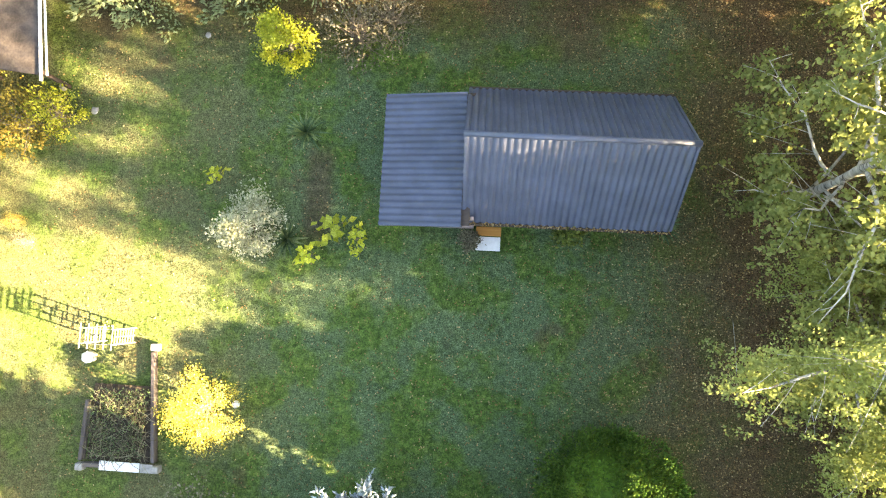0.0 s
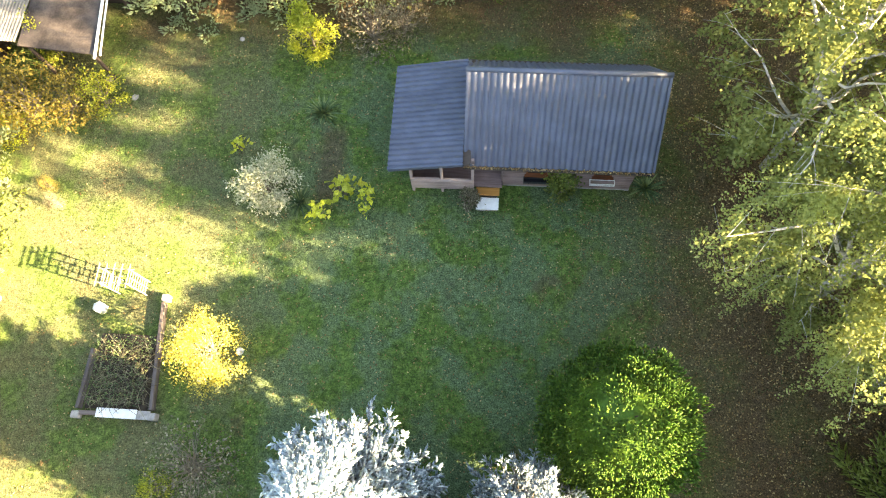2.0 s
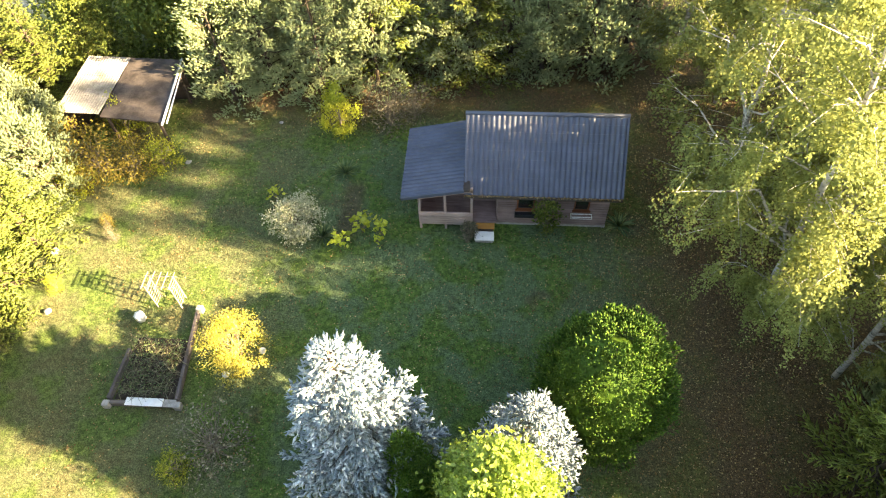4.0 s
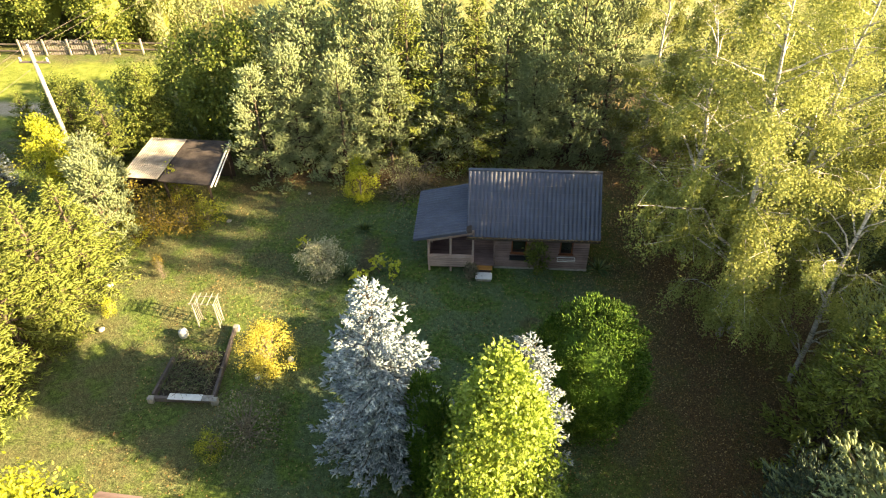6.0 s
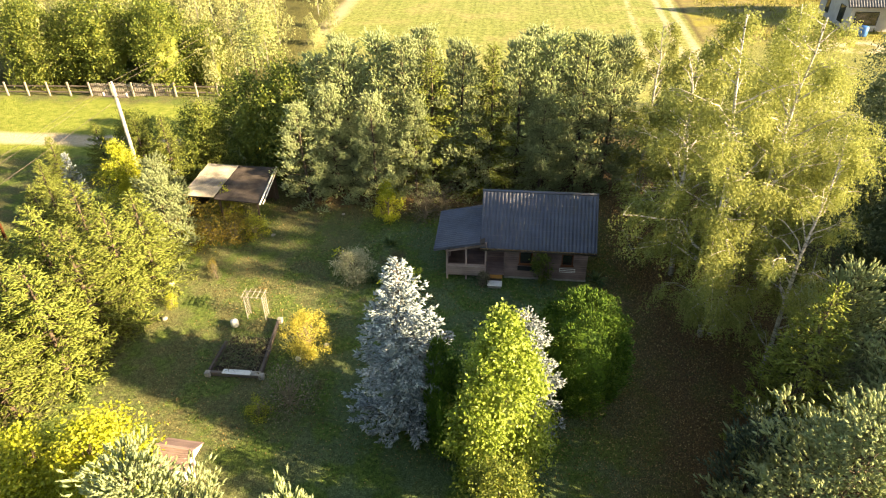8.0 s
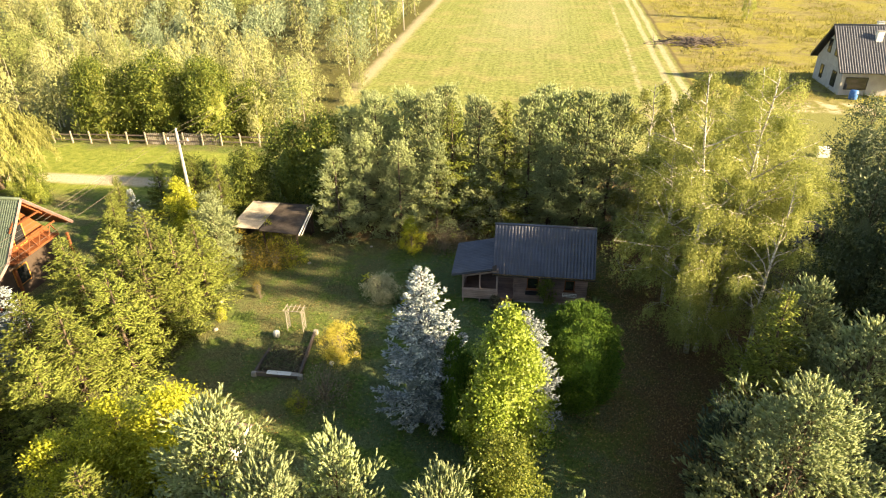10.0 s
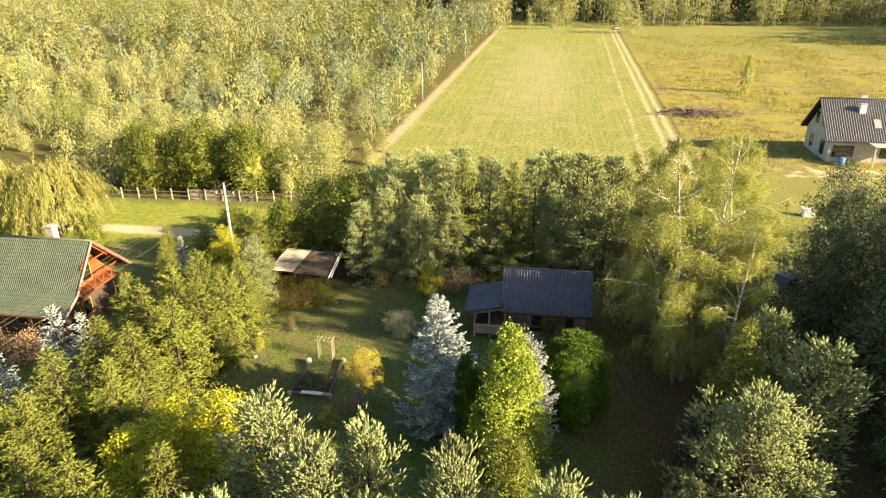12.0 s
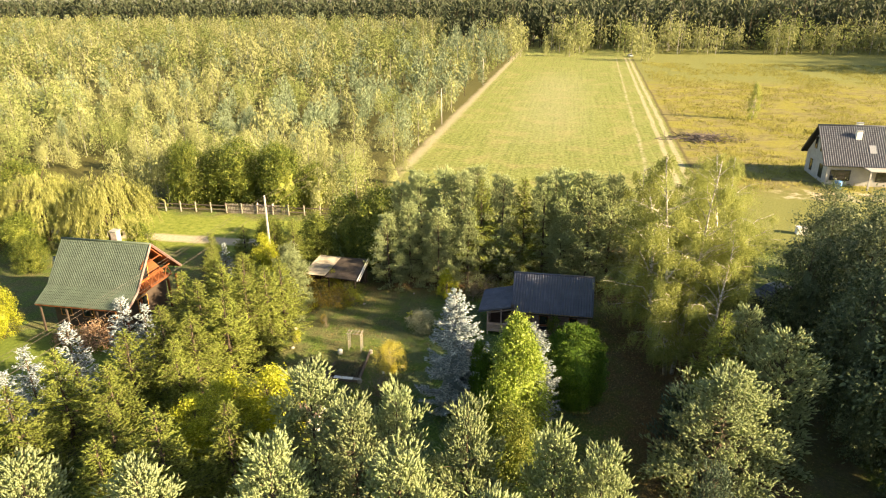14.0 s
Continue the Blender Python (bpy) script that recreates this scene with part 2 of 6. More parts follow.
M_GOLD = leafy("lime_green_leaves", (0.150, 0.225, 0.030), (0.27, 0.355, 0.055), (0.43, 0.50, 0.12), 0.40, 0.4, 0.9)
M_YELLOW = leafy("golden_leaves", (0.34, 0.30, 0.050), (0.54, 0.49, 0.085), (0.67, 0.63, 0.17), 0.40, 0.5, 1.5)
M_LIME = leafy("yellow_green_leaves", (0.19, 0.22, 0.022), (0.42, 0.45, 0.040), (0.60, 0.60, 0.10), 0.42, 0.5, 1.0)
M_THUJA = leafy("thuja_scales", (0.060, 0.140, 0.014), (0.115, 0.232, 0.026), (0.205, 0.315, 0.040), 0.25, 0.6, 1.2, mottle=7.0)
M_GREEN = leafy("broad_green_leaves", (0.070, 0.105, 0.020), (0.16, 0.205, 0.038), (0.30, 0.325, 0.072), 0.42, 0.5, 0.5)
M_SILVER = leafy("silvery_leaves", (0.060, 0.088, 0.042), (0.118, 0.150, 0.076), (0.245, 0.29, 0.155), 0.25, 0.5, 0.5)
M_CREAM = leafy("pale_variegated_leaves", (0.28, 0.30, 0.16), (0.48, 0.48, 0.30), (0.68, 0.66, 0.48), 0.25, 0.6, 2.0)
M_RUST = leafy("rusty_autumn_leaves", (0.13, 0.105, 0.020), (0.29, 0.225, 0.040), (0.46, 0.37, 0.075), 0.35, 0.6, 1.2)
M_PINK = leafy("pinkish_leaves", (0.26, 0.15, 0.09), (0.44, 0.29, 0.18), (0.56, 0.42, 0.28), 0.3, 0.6, 1.2)
M_WILLOW = leafy("willow_leaves", (0.27, 0.285, 0.085), (0.38, 0.39, 0.125), (0.51, 0.51, 0.20), 0.48, 0.5, 0.4)
M_YUCCA = leafy("sword_leaves", (0.05, 0.095, 0.035), (0.125, 0.19, 0.075), (0.27, 0.31, 0.11), 0.2, 0.5, 2.0)
M_DRYSTEM = leafy("dry_stems", (0.07, 0.062, 0.036), (0.175, 0.155, 0.095), (0.32, 0.29, 0.19), 0.1, 0.8, 2.0)
M_GRASS = leafy("grass_blades", (0.030, 0.052, 0.018), (0.075, 0.115, 0.034), (0.185, 0.205, 0.080), 0.3, 0.7, 0.35, spec=0.15)
M_YELLOWWEED = leafy("meadow_weed_stems", (0.14, 0.135, 0.035), (0.23, 0.215, 0.055), (0.32, 0.30, 0.080), 0.25, 0.8, 0.1, mottle=0)
M_YELLOWLIME = leafy("large_yellow_leaves", (0.34, 0.38, 0.03), (0.52, 0.55, 0.05), (0.64, 0.65, 0.11), 0.4, 0.5, 1.5)
M_LITTER = leafy("fallen_leaves", (0.14, 0.075, 0.028), (0.34, 0.21, 0.080), (0.58, 0.45, 0.22), 0.15, 0.8, 0.8, mottle=0)
M_BARK = plain("brown_bark", (0.10, 0.075, 0.052), 0.9, vary=0.4, scale=9, bump=0.6)
M_TWIG = plain("grey_twigs", (0.20, 0.165, 0.12), 0.9, vary=0.3, scale=9, bump=0.3)


def birch_bark():
    g = Graph("white_birch_bark")
    n = g.t.nodes.new("ShaderNodeMapping")
    g.put(n.inputs[0], g.local())
    n.inputs["Scale"].default_value = (3, 3, 14)
    marks = g.noise(1.0, 4.0, 0.6, vec=n.outputs[0])
    c = g.ramp(marks, [(0.34, (0.045, 0.04, 0.035)), (0.46, (0.36, 0.335, 0.30)), (0.72, (0.62, 0.585, 0.53))])
    return g.finish(c, 0.7, normal=g.bump(marks, 0.3, 0.01))


M_BIRCHBARK = birch_bark()


# ---- mesh helpers ----
class Soup:
    """Gathers faces as arrays and makes one mesh of them."""

    def __init__(self):
        self.v, self.f, self.mi, self.n = [], [], [], 0

    def add(self, verts, faces, slot=0):
        verts, faces = np.asarray(verts, float).reshape(-1, 3), np.asarray(faces, int)
        self.v.append(verts)
        self.f.append(faces + self.n)
        self.mi.append(np.full(len(faces), slot))
        self.n += len(verts)
        return self

    def mesh(self, name, mats, smooth=False):
        me = bpy.data.meshes.new(name)
        v = np.concatenate(self.v)
        loops = np.concatenate([f.ravel() for f in self.f])
        sizes = np.concatenate([np.full(len(f), f.shape[1]) for f in self.f])
        me.vertices.add(len(v))
        me.vertices.foreach_set("co", v.ravel())
        me.loops.add(len(loops))
        me.loops.foreach_set("vertex_index", loops)
        me.polygons.add(len(sizes))
        me.polygons.foreach_set("loop_start", np.concatenate([[0], np.cumsum(sizes)[:-1]]))
        for m in mats:
            me.materials.append(m)
        me.polygons.foreach_set("material_index", np.concatenate(self.mi))
        me.polygons.foreach_set("use_smooth", np.full(len(sizes), smooth))
        me.update(calc_edges=True)
        return me

    # solids
    def box(self, centre, size, chamfer=0.0, turn=None, slot=0):
        c, h = np.array(centre, float), np.array(size, float) / 2
        if chamfer <= 0:
            s = np.array([[x, y, z] for z in (-1, 1) for y in (-1, 1) for x in (-1, 1)]) * h
            q = [[0, 2, 3, 1], [4, 5, 7, 6], [0, 1, 5, 4], [2, 6, 7, 3], [0, 4, 6, 2], [1, 3, 7, 5]]
            return self.add((s @ turn.T if turn is not None else s) + c, q, slot)
        k = min(chamfer, h.min() * 0.45)
        pts, where = [], {}
        for x in (-1, 1):
            for y in (-1, 1):
                for z in (-1, 1):
                    for a in range(3):
                        p = np.array([x, y, z]) * (h - k)
                        p[a] = (x, y, z)[a] * h[a]
                        where[x, y, z, a] = len(pts)
                        pts.append(p)
        quads, tris = [], []
        for a in range(3):
            b, d = (a + 1) % 3, (a + 2) % 3
            for s in (-1, 1):
                ring = []
                for u, w in ((-1, -1), (1, -1), (1, 1), (-1, 1)):
                    k3 = [0, 0, 0]
                    k3[a], k3[b], k3[d] = s, u, w
                    ring.append(where[(*k3, a)])
                quads.append(ring if s > 0 else ring[::-1])
            for u in (-1, 1):
                for w in (-1, 1):
                    e = []
                    for s, o in ((-1, b), (1, b), (1, d), (-1, d)):
                        k3 = [0, 0, 0]
                        k3[a], k3[b], k3[d] = s, u, w
                        e.append(where[(*k3, o)])
                    quads.append(e if u * w < 0 else e[::-1])
        for x in (-1, 1):
            for y in (-1, 1):
                for z in (-1, 1):
                    t = [where[x, y, z, a] for a in range(3)]
                    tris.append(t if x * y * z > 0 else t[::-1])
        p = np.array(pts)
        p = (p @ turn.T if turn is not None else p) + c
        n = self.n
        self.add(p, quads, slot)
        self.f.append(np.array(tris) + n)
        self.mi.append(np.full(len(tris), slot))
        return self

    def tube(self, points, radii, sides=6, slot=0, caps=True):
        p = np.asarray(points, float)
        r = np.broadcast_to(np.asarray(radii, float), (len(p),))
        d = np.gradient(p, axis=0)
        d /= np.linalg.norm(d, axis=1, keepdims=True) + 1e-9
        ref = np.where(np.abs(d[:, 2:3]) > 0.9, [[1.0, 0, 0]], [[0, 0, 1.0]])
        u = np.cross(d, ref)
        u /= np.linalg.norm(u, axis=1, keepdims=True) + 1e-9
        w = np.cross(d, u)
        a = np.arange(sides) * 2 * np.pi / sides
        ring = p[:, None] + r[:, None, None] * (np.cos(a)[None, :, None] * u[:, None] + np.sin(a)[None, :, None] * w[:, None])
        i, j = np.meshgrid(np.arange(len(p) - 1), np.arange(sides), indexing="ij")
        k = (j + 1) % sides
        q = np.stack([i * sides + j, i * sides + k, (i + 1) * sides + k, (i + 1) * sides + j], -1).reshape(-1, 4)
        self.add(ring.reshape(-1, 3), q, slot)
        if caps:
            n = self.n - len(p) * sides
            self.f.append(np.array([np.arange(sides)[::-1], (len(p) - 1) * sides + np.arange(sides)]) + n)
            self.mi.append(np.full(2, slot))
        return self

    def leaves(self, at, ahead, long, wide, rng, slot=0, bend=0.0, face=None, loose=0.6):
        """Diamond leaves, one island each. face: the ways that they turn to, loosely."""
        n = len(at)
        ahead = ahead / (np.linalg.norm(ahead, axis=1, keepdims=True) + 1e-9)
        turn = rng.normal(size=(n, 3))
        if face is not None:
            turn = face / (np.linalg.norm(face, axis=1, keepdims=True) + 1e-9) + loose * turn
        side = np.cross(ahead, turn)
        side /= np.linalg.norm(side, axis=1, keepdims=True) + 1e-9
        up = np.cross(side, ahead)
        long, wide = np.broadcast_to(long, (n,))[:, None], np.broadcast_to(wide, (n,))[:, None]
        mid = at + ahead * long * 0.45 + up * long * bend
        v = np.stack([at, mid + side * wide / 2, at + ahead * long, mid - side * wide / 2], 1)
        return self.add(v.reshape(-1, 3), np.arange(4 * n).reshape(-1, 4), slot)

    def fingers(self, at, ahead, long, wide, rng, slot=0, flat=1.0, face=None, belly=0.4, sides=3):
        """Solid spindle-shaped shoots or sprays, one island each; flat squeezes them along face."""
        n = len(at)
        ahead = ahead / (np.linalg.norm(ahead, axis=1, keepdims=True) + 1e-9)
        side = np.cross(ahead, rng.normal(size=(n, 3)) if face is None else face + 0.3 * rng.normal(size=(n, 3)))
        side /= np.linalg.norm(side, axis=1, keepdims=True) + 1e-9
        up = np.cross(side, ahead)
        long, wide = np.broadcast_to(long, (n,))[:, None], np.broadcast_to(wide, (n,))[:, None]
        mid = at + ahead * long * belly
        ring = [mid + wide / 2 * (math.cos(a) * side + flat * math.sin(a) * up) for a in np.arange(sides) * 2 * math.pi / sides]
        v = np.stack([at, *ring, at + ahead * long], 1)
        k = sides + 2
        tri = np.array([[0, 1 + (i + 1) % sides, 1 + i] for i in range(sides)] + [[k - 1, 1 + i, 1 + (i + 1) % sides] for i in range(sides)])
        return self.add(v.reshape(-1, 3), (np.arange(n)[:, None, None] * k + tri[None]).reshape(-1, 3), slot)

    def hull(self, girth, z0, z1, rng, slot=0, rings=9, sides=12, rough=0.10):
        """The dense inside of a crown: a lumpy closed body; girth gives its half width at the part t of its height."""
        t = np.linspace(0, 1, rings)
        a = np.arange(sides) * 2 * np.pi / sides
        k = girth(t)[:, None] * (1 + rough * rng.normal(size=(rings, sides)))
        v = np.stack([k * np.cos(a), k * np.sin(a), np.broadcast_to((z0 + (z1 - z0) * t)[:, None], k.shape)], -1)
        i, j = np.meshgrid(np.arange(rings - 1), np.arange(sides), indexing="ij")
        q = np.stack([i * sides + j, i * sides + (j + 1) % sides, (i + 1) * sides + (j + 1) % sides, (i + 1) * sides + j], -1).reshape(-1, 4)
        return self.add(v.reshape(-1, 3), q, slot)

    def blades(self, at, tip, wide, rng, slot=0):
        """Thin triangles from at to tip."""
        n = len(at)
        side = np.cross(tip - at, rng.normal(size=(n, 3)))
        side /= np.linalg.norm(side, axis=1, keepdims=True) + 1e-9
        wide = np.broadcast_to(wide, (n,))[:, None]
        v = np.stack([at - side * wide / 2, at + side * wide / 2, tip], 1)
        return self.add(v.reshape(-1, 3), np.arange(3 * n).reshape(-1, 3), slot)


def part(name, soup, mats, parent, label="", smooth=False):
    ob = new(name, soup.mesh(name, mats if isinstance(mats, list) else [mats], smooth))
    if parent is not None:
        ob.parent = parent
    return tagged(ob, label) if label else ob


def thing(name, x, y, z=0.0, label="", category="", group="", kind="", turn=0.0):
    ob = new(name)
    ob.matrix_basis = pose(x, y, z, 0, 0, turn)
    return tagged(ob, label, category, group, kind)


def piece(name, parent, size, at, mat, chamfer=0.01, turn=None, label=""):
    """A chamfered board or block as a part, with its own origin."""
    ob = part(name, Soup().box((0, 0, 0), size, chamfer), mat, parent, label)
    ob.matrix_basis = Matrix.Translation(at) @ (turn if turn is not None else Matrix())
    return ob


def rod(name, parent, a, b, radius, mat, sides=6, label=""):
    return part(name, Soup().tube([a, b], [radius, radius], sides), mat, parent, label, smooth=True)


# ---- plants ----
def brushes(soup, at, ahead, long, needle, per, rng, wide=0.02, slot=0, spread=0.75):
    """Shoots set round with needles."""
    n = len(at)
    ahead = ahead / (np.linalg.norm(ahead, axis=1, keepdims=True) + 1e-9)
    f = rng.uniform(0.05, 1.0, (n, per, 1))
    long = np.broadcast_to(long, (n,))[:, None, None]
    root = at[:, None] + ahead[:, None] * long * f
    out = rng.normal(size=(n, per, 3))
    out -= (out * ahead[:, None]).sum(-1, keepdims=True) * ahead[:, None]
    out /= np.linalg.norm(out, axis=-1, keepdims=True) + 1e-9
    tip = root + needle * (out * spread + ahead[:, None] * (1.0 - 0.5 * spread)) * rng.uniform(0.7, 1.2, (n, per, 1))
    return soup.blades(root.reshape(-1, 3), tip.reshape(-1, 3), wide, rng, slot)


def stem(h, r, rng, wobble=0.15, lean=(0, 0), n=8):
    t = np.linspace(0, 1, n)
    p = np.stack([lean[0] * t + wobble * np.cumsum(rng.normal(size=n)) * 0.25 * t, lean[1] * t + wobble * np.cumsum(rng.normal(size=n)) * 0.25 * t, h * t], 1)
    p[0, 2] = -0.15
    return p, r * (1 - 0.88 * t) + 0.008


def along(p, t):
    s = np.linspace(0, 1, len(p))
    return np.stack([np.interp(t, s, p[:, i]) for i in range(3)], -1)


def pine(name, mat, h=8.0, r=2.3, clump=6, seed=1, needles=4, low=0.06, finger=0.34, fat=0.11, gap=0.5, limbs=5):
    """A young pine: whorls of rising limbs that carry tufts of upright, finger-like shoots."""
    rng = np.random.default_rng(seed)
    root = thing(name, 0, 0)
    p, rad = stem(h, 0.035 + h * 0.011, rng)
    trunk, crown = Soup().tube(p, rad, 7), Soup()
    tuft, way = [], []
    for t in np.arange(low, 0.97, gap / h):
        reach = r * (1 - t) ** 0.66 * (0.75 + 0.35 * min(1, t * 4)) * rng.uniform(0.78, 1.12)
        turn = rng.uniform(0, 2 * np.pi)
        for k in range(limbs + rng.integers(0, 2)):
            a = turn + k * 2 * np.pi / limbs + rng.normal() * 0.25
            L = reach * rng.uniform(0.55, 1.18) + 0.15
            rise = np.interp(t, [0, 0.5, 1], [0.08, 0.40, 1.2]) + rng.normal() * 0.12
            q = np.linspace(0, 1, 5)[:, None]
            d = np.array([np.cos(a), np.sin(a), 0])
            b = along(p, np.array(t)) + d * L * q + np.array([0, 0, 1]) * L * (rise * q ** 1.6 - 0.12 * q)
            b[1:-1] += rng.normal(size=(3, 3)) * 0.04 * L
            trunk.tube(b, np.linspace(0.012 + 0.012 * L, 0.006, 5), 4, caps=False)
            n = 2 + int(L * 2.1)
            f = np.clip(np.linspace(0.50, 1.0, n) + rng.normal(size=n) * 0.05, 0.2, 1.0)
            side = np.array([-d[1], d[0], 0])
            o = along(b, f) + side * (rng.normal(size=(n, 1)) * 0.24 * L * (1.25 - f[:, None])) + np.array([0, 0, 0.06])
            tuft.append(o)
            way.append(np.tile(d * 0.55 + [0, 0, 0.75 + 0.35 * t], (n, 1)))
    tuft, way = np.concatenate(tuft), np.concatenate(way)
    tuft, way = np.repeat(tuft, clump, 0), np.repeat(way, clump, 0)
    spread = rng.normal(size=tuft.shape)
    at = tuft + spread * [0.16, 0.16, 0.11]
    ahead = way + spread * 0.34
    size = finger * rng.uniform(0.7, 1.3, len(at))
    crown.fingers(at, ahead, size, fat * rng.uniform(0.8, 1.2, len(at)), rng, belly=0.55)
    if needles:
        brushes(crown, at, ahead, size * 0.95, 0.11, needles, rng, 0.034, spread=0.75)
    lead = along(p, np.linspace(0.93, 1.0, 6))
    crown.fingers(lead, np.tile([0, 0, 1.0], (6, 1)) + rng.normal(size=(6, 3)) * 0.4, finger * 1.2, fat, rng)
    part("trunk", trunk, M_BARK, root, smooth=True)
    part("crown", crown, mat, root, smooth=True)
    return root


def spruce(name, mat, h=7.0, r=1.9, seed=1, dense=1.0, per=3, needle=0.08, wide=0.030, power=1.5, twig=0.36, droop=0.22, fat=0.10, flat=0.45, body=0.5, tiers=3.6, foot=0.9):
    """A spruce: tiers of drooping limbs set with flat, solid twigs on both sides."""
    rng = np.random.default_rng(seed)
    root = thing(name, 0, 0)
    p, rad = stem(h, 0.03 + h * 0.011, rng, 0.05)
    trunk, crown = Soup().tube(p, rad, 7), Soup()
    at, way, size = [], [], []
    for t in np.linspace(0.03, 0.965, int(h * tiers)):
        reach = r * (1 - t ** power) * min(1.0, foot + 2.6 * t) + 0.10
        for k in range(rng.integers(6, 9)):
            a = rng.uniform(0, 2 * np.pi)
            L = reach * rng.uniform(0.68, 1.12)
            d = np.array([np.cos(a), np.sin(a), 0])
            q = np.linspace(0, 1, 4)[:, None]
            s = along(p, np.array(min(1, t + rng.normal() * 0.008)))
            b = s + d * L * q + np.array([0, 0, 1.0]) * L * (np.interp(t, [0, 0.7, 1], [-droop, 0.05, 0.9]) * q + 0.18 * q ** 3)
            trunk.tube(b, np.linspace(0.008 + 0.010 * L, 0.005, 4), 3, caps=False)
            m = max(3, int(L * 7.5 * dense))
            f = np.linspace(0.22, 1.0, m)
            side = np.cross(d, [0, 0, 1.0])
            o = along(b, f)
            for sgn in (-1, 1):
                at.append(o + rng.normal(size=o.shape) * 0.05)
                way.append(d * 0.8 + sgn * side * 0.6 + rng.normal(size=o.shape) * 0.30 + np.array([0, 0, 0.12]))
                size.append(twig * (1.15 - 0.45 * f) * (0.5 + 0.5 * min(1, L)))
            at.append(o[-1:] - d * 0.1), way.append((d + rng.normal(size=3) * 0.2 + [0, 0, 0.25])[None]), size.append(np.array([twig]))
    at, way, size = np.concatenate(at), np.concatenate(way), np.concatenate(size)
    size = size * rng.uniform(0.8, 1.25, len(size))
    crown.fingers(at, way, size * 1.1, fat * rng.uniform(0.8, 1.2, len(at)), rng, flat=flat, face=np.tile([0, 0, 1.0], (len(at), 1)))
    if per:
        brushes(crown, at, way, size, needle, per, rng, wide, spread=0.7)
    tips = along(p, np.linspace(0.90, 1.0, 8))
    crown.fingers(tips, np.tile([0, 0, 1.0], (8, 1)) + rng.normal(size=(8, 3)) * 0.45, twig, fat * 0.8, rng)
    if body:
        crown.hull(lambda t: r * body * (1 - t ** power) + 0.01, 0.15, h * 0.8, rng, rough=0.2)
    part("trunk", trunk, M_BARK, root, smooth=True)
    part("crown", crown, mat, root, smooth=True)
    return root


def birch(name, mat, h=15.0, r=3.4, leaves=16000, seed=1, lean=(0, 0), leaf=0.085, low=0.10, bark=None, hang=0.75, slim=0.75):
    """A birch: pale stem, steep limbs and hanging twigs with small leaves."""
    rng = np.random.default_rng(seed)
    root = thing(name, 0, 0)
    p, rad = stem(h, 0.03 + h * 0.0075, rng, 0.35, lean, 12)
    trunk, crown = Soup().tube(p, rad, 8), Soup()
    pts = []
    for t in np.linspace(low, 0.98, int(h * 2.6)):
        L = r * (np.interp(t, [0, 0.25, 0.5, 1], [0.55, 1.0, 0.85, 0.18])) * rng.uniform(0.6, 1.15)
        a = rng.uniform(0, 2 * np.pi)
        d = np.array([np.cos(a), np.sin(a), 0])
        q = np.linspace(0, 1, 6)[:, None]
        s = along(p, np.array(t))
        b = s + d * L * q + np.array([0, 0, 1.0]) * L * (0.95 * q - 0.35 * q ** 2.5)
        b[1:] += np.cumsum(rng.normal(size=(5, 3)) * 0.05 * L, 0)
        trunk.tube(b, np.linspace(0.014 + 0.014 * L, 0.006, 6), 5, caps=False)
        for k in range(int(3 + L * 2.2)):
            f = rng.uniform(0.25, 1.0)
            o = along(b, np.array(f))
            e = d * rng.uniform(0.1, 0.7) + rng.normal(size=3) * 0.55
            e[2] = abs(e[2]) * 0.5
            w = o + e[None] * 0.45 * L * q[:4] * 1.3 - np.array([0, 0, 1.0]) * L * 0.22 * q[:4] ** 2
            trunk.tube(w, np.linspace(0.010, 0.004, 4), 3, caps=False)
            pts.append(along(w, rng.uniform(0.1, 1, 9)))
            pts.append(along(b, rng.uniform(f * 0.7, 1, 2)))
    base = np.concatenate(pts)
    odds = np.clip(1.2 - 0.65 * base[:, 2] / h, 0.5, 1.0)
    per = 14
    n = leaves // per
    top = base[rng.choice(len(base), n, p=odds / odds.sum())] + rng.normal(size=(n, 3)) * np.array([0.13, 0.13, 0.10]) * (r / 3)
    out = top - along(p, np.clip(top[:, 2] / h, 0, 1))
    out[:, 2] = 0
    out /= np.linalg.norm(out, axis=1, keepdims=True) + 1e-6
    f = rng.uniform(0, 1, (n, per, 1))
    drop = hang * rng.uniform(0.45, 1.25, (n, 1, 1)) * (r / 3)
    at = top[:, None] + out[:, None] * (0.30 * np.sqrt(f) * drop) - np.array([0, 0, 1.0]) * f * drop + rng.normal(size=(n, per, 3)) * 0.045
    face = np.broadcast_to(out[:, None] + [0, 0, 0.9], at.shape).reshape(-1, 3)
    at = at.reshape(-1, 3)
    at[:, 2] = np.maximum(at[:, 2], 0.15)
    crown.leaves(at, rng.normal(size=at.shape) + np.array([0, 0, -0.8]), leaf * rng.uniform(0.7, 1.3, len(at)), leaf * slim, rng, face=face, loose=0.55)
    part("trunk", trunk, bark or M_BIRCHBARK, root, smooth=True)
    part("crown", crown, mat, root)
    return root


